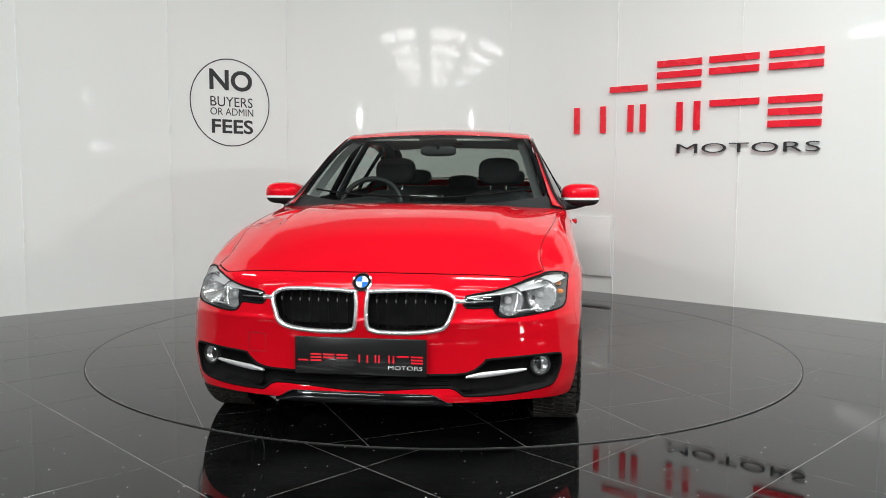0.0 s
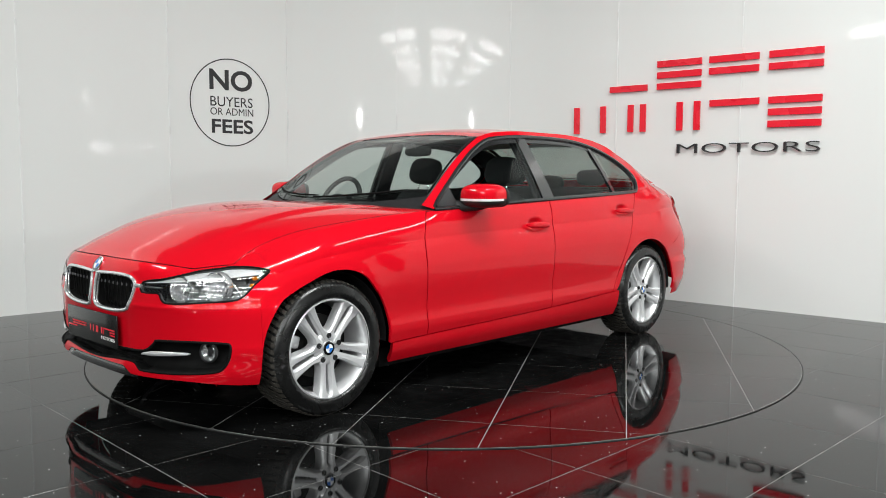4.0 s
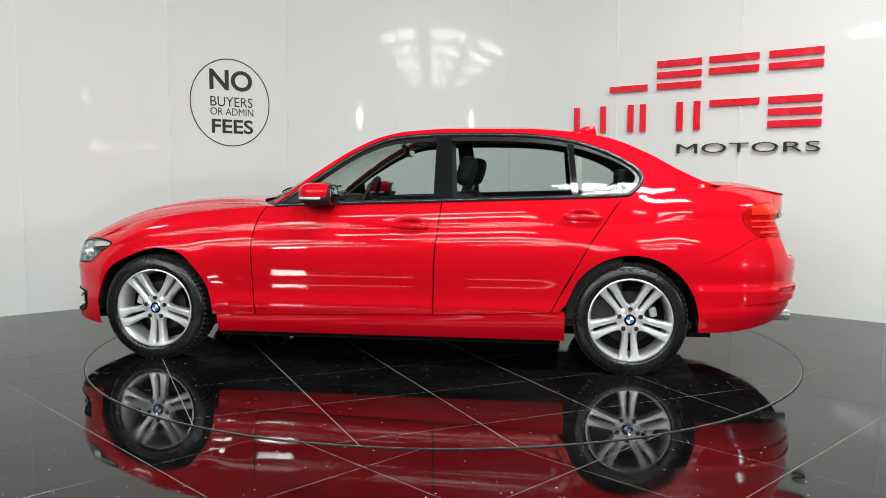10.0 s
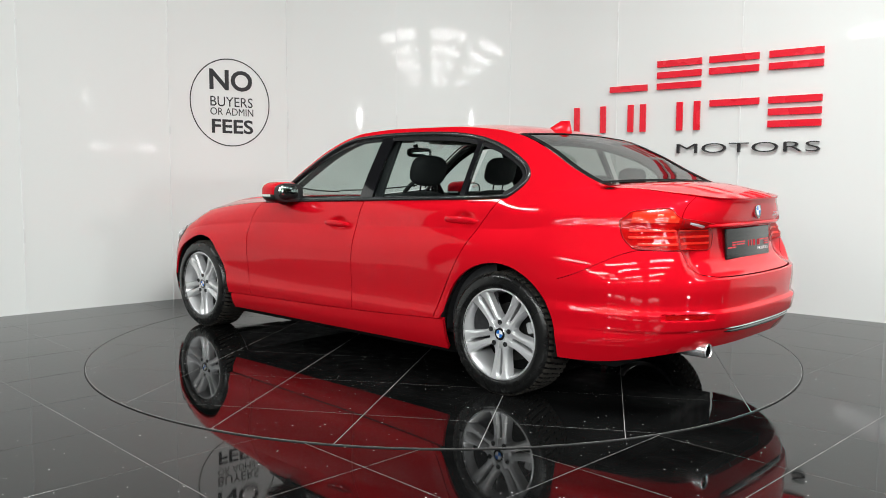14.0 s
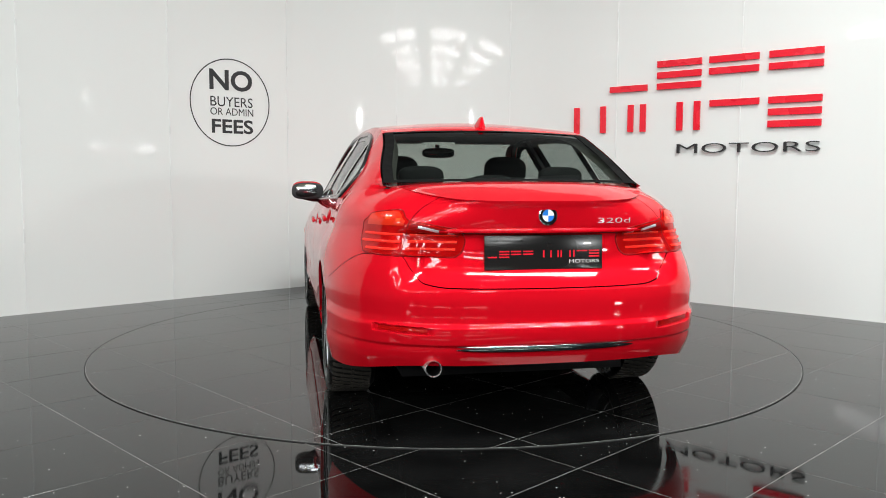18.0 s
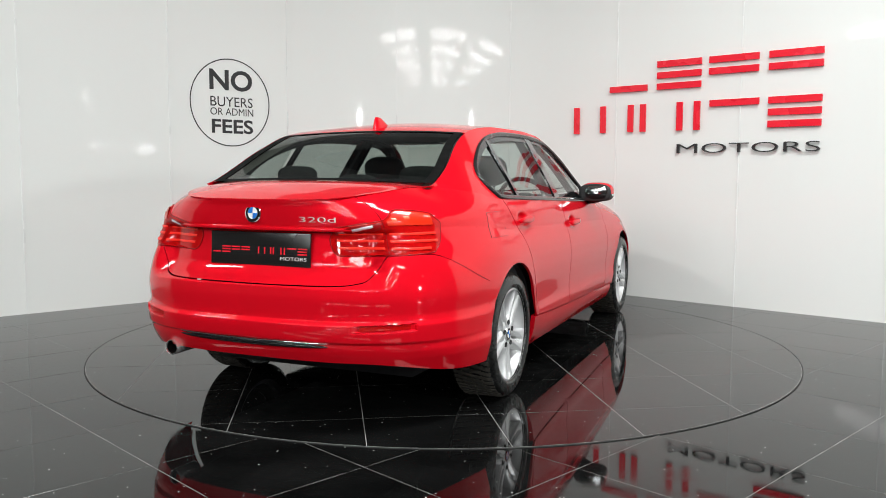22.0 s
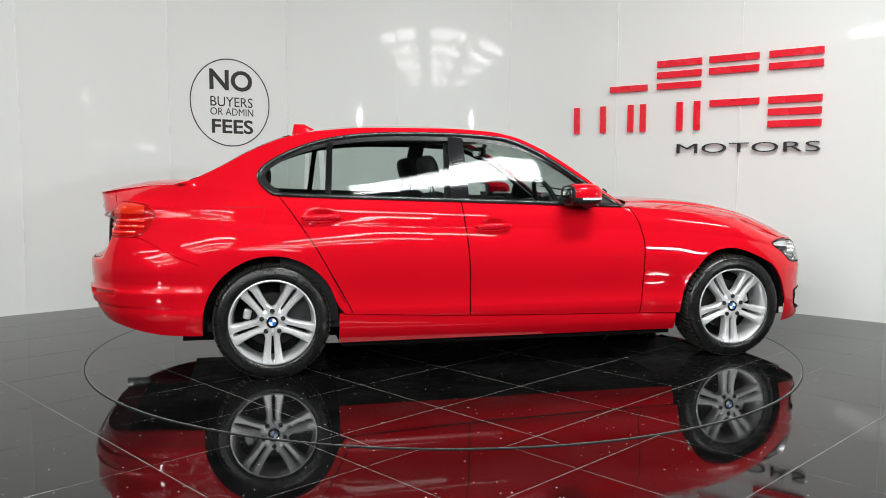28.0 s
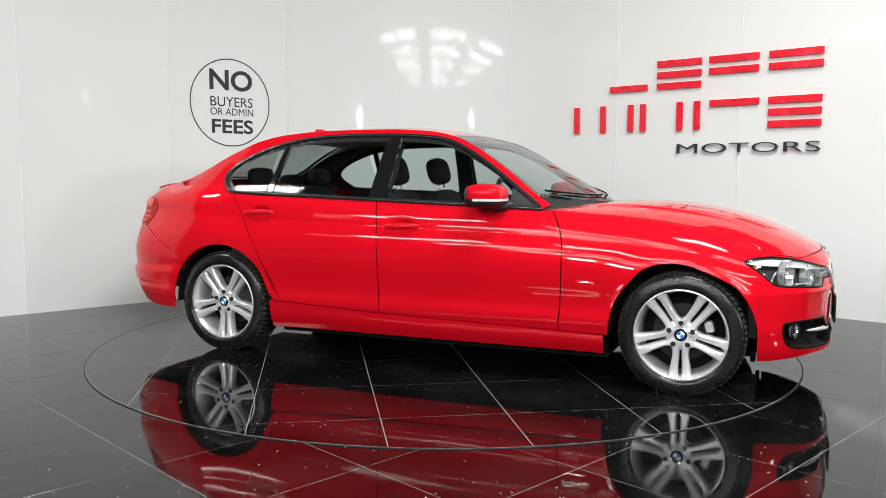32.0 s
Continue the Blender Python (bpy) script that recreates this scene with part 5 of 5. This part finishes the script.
part("flap_joint", mirrored(tube([(x, side_y(x, z) + 0.0002, z) for x, z in ring_line], 0.0013, 5, True)), M_DARK, car)

# mirrors
def mirror(flip):
    def put(geo):
        return mirrored(geo) if flip else geo
    shell = blob(0, 0, 0, 0.100, 0.110, 0.073, 3.1, 48, 40)
    top = [(x * (1.0 if x < 0 else 1.15) - 0.10 * y * 0.6, y, z * (1 if z > 0 else 0.8)) for x, y, z in shell[0]]
    at = Matrix.Translation((0.365, 0.892, 1.000))
    keep = [f for f in shell[1] if sum(top[k][2] for k in f) / len(f) > -0.010 and sum(top[k][0] + 0.06 * top[k][1] for k in f) / len(f) > -0.072]
    low = [f for f in shell[1] if sum(top[k][2] for k in f) / len(f) <= -0.010]
    back = [f for f in shell[1] if sum(top[k][0] + 0.06 * top[k][1] for k in f) / len(f) <= -0.072]
    m = part("door_mirror", put(moved((top, keep), at)), M_PAINT, car, "red door mirror on a black foot")
    part("lower_shell", put(moved((top, low), at)), M_DARK, m)
    part("mirror_glass", put(moved((top, back), at)), M_MIRROR, m)
    part("frame", put(moved(blob(-0.078, 0, 0.002, 0.012, 0.112, 0.060, 3.0), at)), M_DARK, m)
    white = [f for f in low if sum(top[k][2] for k in f) / len(f) > -0.023 and sum(top[k][0] for k in f) / len(f) > -0.03]
    part("indicator_strip", put(moved(([(x * 1.012, y * 1.012, z) for x, y, z in top], white), at)), M_WHITE, m)
    arm = [(0.47, 0.775, 0.952), (0.44, 0.81, 0.948), (0.40, 0.86, 0.948), (0.37, 0.92, 0.952)]
    part("foot", put(tube(arm, [0.030, 0.028, 0.024, 0.012], 10)), M_DARK, m)


mirror(False)
mirror(True)


def sail(s, v):
    x = 0.655 - 0.185 * s
    lo, hi = top_z(x) + 0.006, dlo_top(x)
    z = lo + (hi - lo) * v
    return (x, skin_y(x, z) + 0.0005, z)


both("mirror_sail", flanged(10, 6, sail, 0.006), M_DARK, car)
# black inner frame of the side windows
mid = (-0.42, 1.12)
loop = run(DLO, 5)
inner_loop = [(x + (mid[0] - x) * 0.035, z + (mid[1] - z) * 0.16) for x, z in loop]
vs, fs = ring(loop, inner_loop, 3)
both("window_frame", ([(x, y - 0.003, z) for x, y, z in vs], fs), M_WINTRIM, car)


def belt(s, v):
    x = -1.40 + 2.05 * s
    z = top_z(x) - 0.002 + 0.016 * v
    return (x, skin_y(x, top_z(x)) + 0.003 - 0.004 * v, z)


both("belt_strip", flanged(40, 3, belt, 0.008), M_DARK, car)


def fin_f(s, v):
    a = 2 * math.pi * s
    t = v
    w = 0.034 * (1 - t) ** 0.7 + 0.003
    x0, x1 = -0.97 - 0.20 * t ** 0.9, -1.255 + 0.02 * t
    c = math.cos(a)
    return ((x0 + x1) / 2 + (x0 - x1) / 2 * math.copysign(abs(c) ** 0.8, c), w * math.sin(a), 1.345 + 0.094 * t)


part("roof_aerial", grid(24, 10, fin_f, True), M_PAINT, car, "red shark-fin aerial")
# scuttle and wipers
part("scuttle", coons(lambda s: Vector(screen_low(s)) + Vector((-0.01, 0, -0.012)), lambda s: Vector(cowl(s)) + Vector((0.02, 0, -0.02)), lambda v: Vector(screen_low(0)).lerp(Vector(cowl(0)), v) + Vector((0, 0, -0.012)), lambda v: Vector(screen_low(1)).lerp(Vector(cowl(1)), v) + Vector((0, 0, -0.012)), 30, 6), M_DARK, car)
for y0, y1 in ((-0.62, 0.02), (0.0, 0.58)):
    line = [Vector(screen_low((y0 + (y1 - y0) * k / 10) / 1.40 + 0.5)) + Vector((-0.035 - 0.02 * k / 10, 0, 0.030 + 0.01 * k / 10)) for k in range(11)]
    part("wiper", tube(line, [0.006] + [0.005] * 9 + [0.003], 6), M_VOID, car)


def frit(side):
    def f(s, v):
        p = Vector(rail_run(XW0, XW1, side, 0.012)(s))
        return tuple(p + Vector((0.0, -side * 0.018 * v, 0.002 * v + 0.0005)))
    return flanged(16, 3, f, 0.004)


for side in (-1, 1):
    part("windscreen_edge", frit(side), M_GLOSSBLACK, car)
roof_line = [tuple(Vector(screen_top(k / 24)) + Vector((0.012, 0, -0.007))) for k in range(2, 23)]
part("windscreen_header", tube(roof_line, 0.006, 6), M_GLOSSBLACK, car)
part("rear_header", tube([tuple(Vector(back_top(k / 24)) + Vector((-0.010, 0, -0.006))) for k in range(1, 24)], 0.005, 6), M_GLOSSBLACK, car)


def back_border():
    """Black printed border of the rear window, wider at its sides."""
    edge = [(k / 24, 0.0) for k in range(24)] + [(1.0, k / 12) for k in range(12)] + [(1 - k / 24, 1.0) for k in range(24)] + [(0.0, 1 - k / 12) for k in range(12)]
    vs = []
    for s, v in edge:
        for a, b in ((0.002, 0.004), (0.042, 0.05)):
            p = Vector(back_at(a + (1 - 2 * a) * s, b + (1 - 2 * b) * v))
            vs.append(tuple(p + Vector((-0.001, 0, 0.0025))))
    n = len(edge)
    return vs, [(2 * k, 2 * k + 1, (2 * k + 3) % (2 * n), (2 * k + 2) % (2 * n)) for k in range(n)]


part("window_border", back_border(), M_VOID, back)
part("brake_light_strip", box(-1.262, -1.250, -0.11, 0.11, 1.340, 1.352), M_TAILDARK, car)

# ---- cabin
def card(s, v):
    x, z = -1.36 + 2.0 * s, 0.30 + (top_z(-1.36 + 2.0 * s) - 0.30) * v
    return (x, side_y(x, z) - 0.075 + 0.05 * v ** 6, z)


both("door_card", grid(30, 10, card), M_CLOTH, car)
part("cabin_floor", box(-1.75, 0.75, -0.78, 0.78, 0.26, 0.30), M_CLOTH, car)
part("dashboard", joined(blob(0.62, 0, 0.86, 0.20, 0.74, 0.10, 4), box(0.55, 0.85, -0.74, 0.74, 0.3, 0.86)), M_DARK, car, "black dashboard")
part("instrument_hood", blob(0.47, -0.36, 0.935, 0.10, 0.17, 0.05, 3), M_DARK, car)
part("screen_pod", box(0.45, 0.475, -0.10, 0.10, 0.93, 1.005, 0.006), M_GLOSSBLACK, car)
part("centre_tunnel", blob(0.05, 0, 0.46, 0.55, 0.12, 0.16, 5), M_DARK, car)
sw = Matrix.Translation((0.36, -0.36, 0.925)) @ Matrix.Rotation(radians(-24), 4, "Y")
steer = part("steering_wheel", moved(tube([(0, 0.185 * math.cos(a / 20 * math.pi), 0.185 * math.sin(a / 20 * math.pi)) for a in range(40)], 0.016, 8, True), sw), M_DARK, car, "black steering wheel")
part("boss", moved(blob(0.02, 0, 0, 0.03, 0.075, 0.065, 3), sw), M_DARK, steer)
for a in (0, 180, 270):
    part("spoke", moved(tube([(0.015, 0, 0), (0.005, 0.18 * math.cos(radians(a)), 0.18 * math.sin(radians(a)))], 0.015, 6), sw), M_DARK, steer)
for y in (0.36, -0.36):
    seat = part("front_seat", blob(-0.10, y, 0.46, 0.27, 0.255, 0.12, 4), M_CLOTH, car, "dark cloth front seat")
    lean = Matrix.Translation((-0.27, y, 0.50)) @ Matrix.Rotation(radians(-16), 4, "Y")
    part("backrest", moved(blob(0, 0, 0.24, 0.085, 0.245, 0.29, 4), lean), M_CLOTH, seat)
    part("headrest", moved(blob(0.02, 0, 0.665, 0.055, 0.140, 0.095, 3), lean), M_CLOTH, seat)
    for dy in (-0.05, 0.05):
        part("headrest_post", moved(tube([(0.01, dy, 0.50), (0.015, dy, 0.66)], 0.006, 8), lean), M_CHROME, seat)
bench = part("rear_seat", blob(-0.98, 0, 0.46, 0.30, 0.66, 0.12, 4), M_CLOTH, car, "dark cloth rear bench")
part("backrest", moved(blob(0, 0, 0.27, 0.09, 0.64, 0.32, 4), Matrix.Translation((-1.22, 0, 0.48)) @ Matrix.Rotation(radians(-24), 4, "Y")), M_CLOTH, bench)
for y, h in ((0.38, 1.105), (0.0, 1.06), (-0.38, 1.105)):
    part("headrest", blob(-1.44, y, h, 0.05, 0.12, 0.060, 3), M_CLOTH, bench)
part("parcel_shelf", box(-1.84, -1.40, -0.60, 0.60, 1.00, 1.03), M_CLOTH, car)


def liner_top(s, v):
    x = 0.0 - 1.26 * v
    y = (2 * s - 1) * (rail_y(x) - 0.02)
    return (x, y, rail_z(x) - 0.030 + 0.015 * (1 - (2 * s - 1) ** 2))


part("headliner", grid(16, 20, liner_top), M_LINER, car, "pale headlining")


def inner_pillar(x0, x1):
    def f(s, v):
        x = x0 + (x1 - x0) * v
        return (x - 0.02, rail_y(x) - 0.03 - 0.045 * s, rail_z(x) - 0.025 - 0.02 * s)
    return grid(3, 12, f)


both("inner_front_pillar", inner_pillar(0.62, 0.0), M_SATIN, car)
both("inner_rear_pillar", inner_pillar(-1.20, -1.85), M_PILLAR, car)
both("inner_centre_pillar", pillar(-0.29, -0.42, -0.275, -0.38, -0.05), M_CLOTH, car)
both("roof_inner_rail", inner_pillar(0.0, -1.25), M_LINER, car)
rv = part("interior_mirror", blob(-0.005, 0.0, 1.272, 0.022, 0.115, 0.034, 3.4), M_DARK, car, "interior mirror on a stalk")
part("mirror_face", blob(-0.0185, 0.0, 1.272, 0.010, 0.104, 0.027, 3.4), M_MIRROR, rv)
part("stalk", tube([(0.0, 0, 1.28), (0.03, 0, 1.312), (0.035, 0, 1.324)], [0.012, 0.014, 0.018], 8), M_DARK, rv)
both("sun_visor", box(-0.08, 0.02, 0.12, 0.46, 1.335, 1.350, 0.005), M_LINER, car)

# ---------------------------------------------------------------- on the walls


def on_wall(side, d, z, out=0.0):
    """A pose on a straight wall, d from the corner: x along the reading direction, y up, z out of the wall."""
    p, n = wall_at(from_corner(side, d))
    x = Vector((0, 0, 1)).cross(n)
    m = Matrix((x, Vector((0, 0, 1)), n)).transposed().to_4x4()
    return Matrix.Translation(p + n * out + Vector((0, 0, z))) @ m


sign = thing("wall_sign", "raised red and black dealer sign on the white wall", "sign")
for row, (start, z, h) in zip(NAME, ((2.29, 1.897, 0.252), (1.906, 1.527, 0.250))):
    m = on_wall(1, start, z, 0.012)
    for x0, x1, kinds in row:
        for g in name_bars([(x0, x1, kinds)], h, 0.055, 0.018):
            part("red_bar", moved(g, m), M_REDSIGN, sign, smooth=False)
word = text_geo("MOTORS", 1.21, 0.083, 0.018, -0.012)
part("black_word", moved(word, on_wall(1, 2.973, 1.325, 0.012)), M_BLACKTRIM, sign, "raised black word MOTORS", smooth=False)

notice = thing("wall_notice", "round black vinyl notice on the white wall", "notice")
c = on_wall(-1, 2.43, 1.785, 0.002)
n = 96
vs = [(r * math.cos(2 * math.pi * k / n), r * math.sin(2 * math.pi * k / n), h) for r, h in ((0.4025, 0.0), (0.4025, 0.001), (0.3925, 0.001), (0.3925, 0.0)) for k in range(n)]
fs = [(b * n + k, b * n + (k + 1) % n, (b * n + n + (k + 1) % n) % (4 * n), (b * n + n + k) % (4 * n)) for b in range(4) for k in range(n)]
part("ring", moved((vs, fs), c), M_BLACKTRIM, notice, "thin black ring")
for words, d0, d1, z0, z1, bold in (("NO", 2.640, 2.208, 1.895, 2.085, 0.025), ("BUYERS", 2.634, 2.207, 1.748, 1.838, 0.0), ("OR ADMIN", 2.636, 2.202, 1.668, 1.735, 0.0), ("FEES", 2.625, 2.206, 1.502, 1.632, 0.022)):
    part("black_word", moved(text_geo(words, d0 - d1, z1 - z0, 0.001, bold), on_wall(-1, d0, z0, 0.002)), M_BLACKTRIM, notice, smooth=False)

hatch = thing("access_hatch", "shallow white access hatch in the wall with a keyhole", "hatch")
m = on_wall(1, 1.83, 0.163, 0.001)
part("door", moved(box(0.0, 0.496, 0.0, 0.57, 0.0, 0.022, 0.0025), m), M_WALL, hatch)
part("edge_strip", moved(box(0.4965, 0.5035, 0.0, 0.57, 0.0, 0.0235, 0.0015), m), M_TRIM, hatch, "bright edge strip")
part("keyhole", moved(box(0.075, 0.095, 0.515, 0.540, 0.018, 0.0255, 0.003), m), M_DARK, hatch, "small dark lock")

# ---------------------------------------------------------------- tiles, last
turntable_tiles()
floor_tiles()


def motions():
    spin = [(float(t), pose(0, 0, 0, 0, 0, a)) for t, a in enumerate(TURN)]
    walk(table, spin)
    walk(car, [(t, m @ pose(-PIVOT[0], -PIVOT[1], 0.004)) for t, m in spin])


motions()
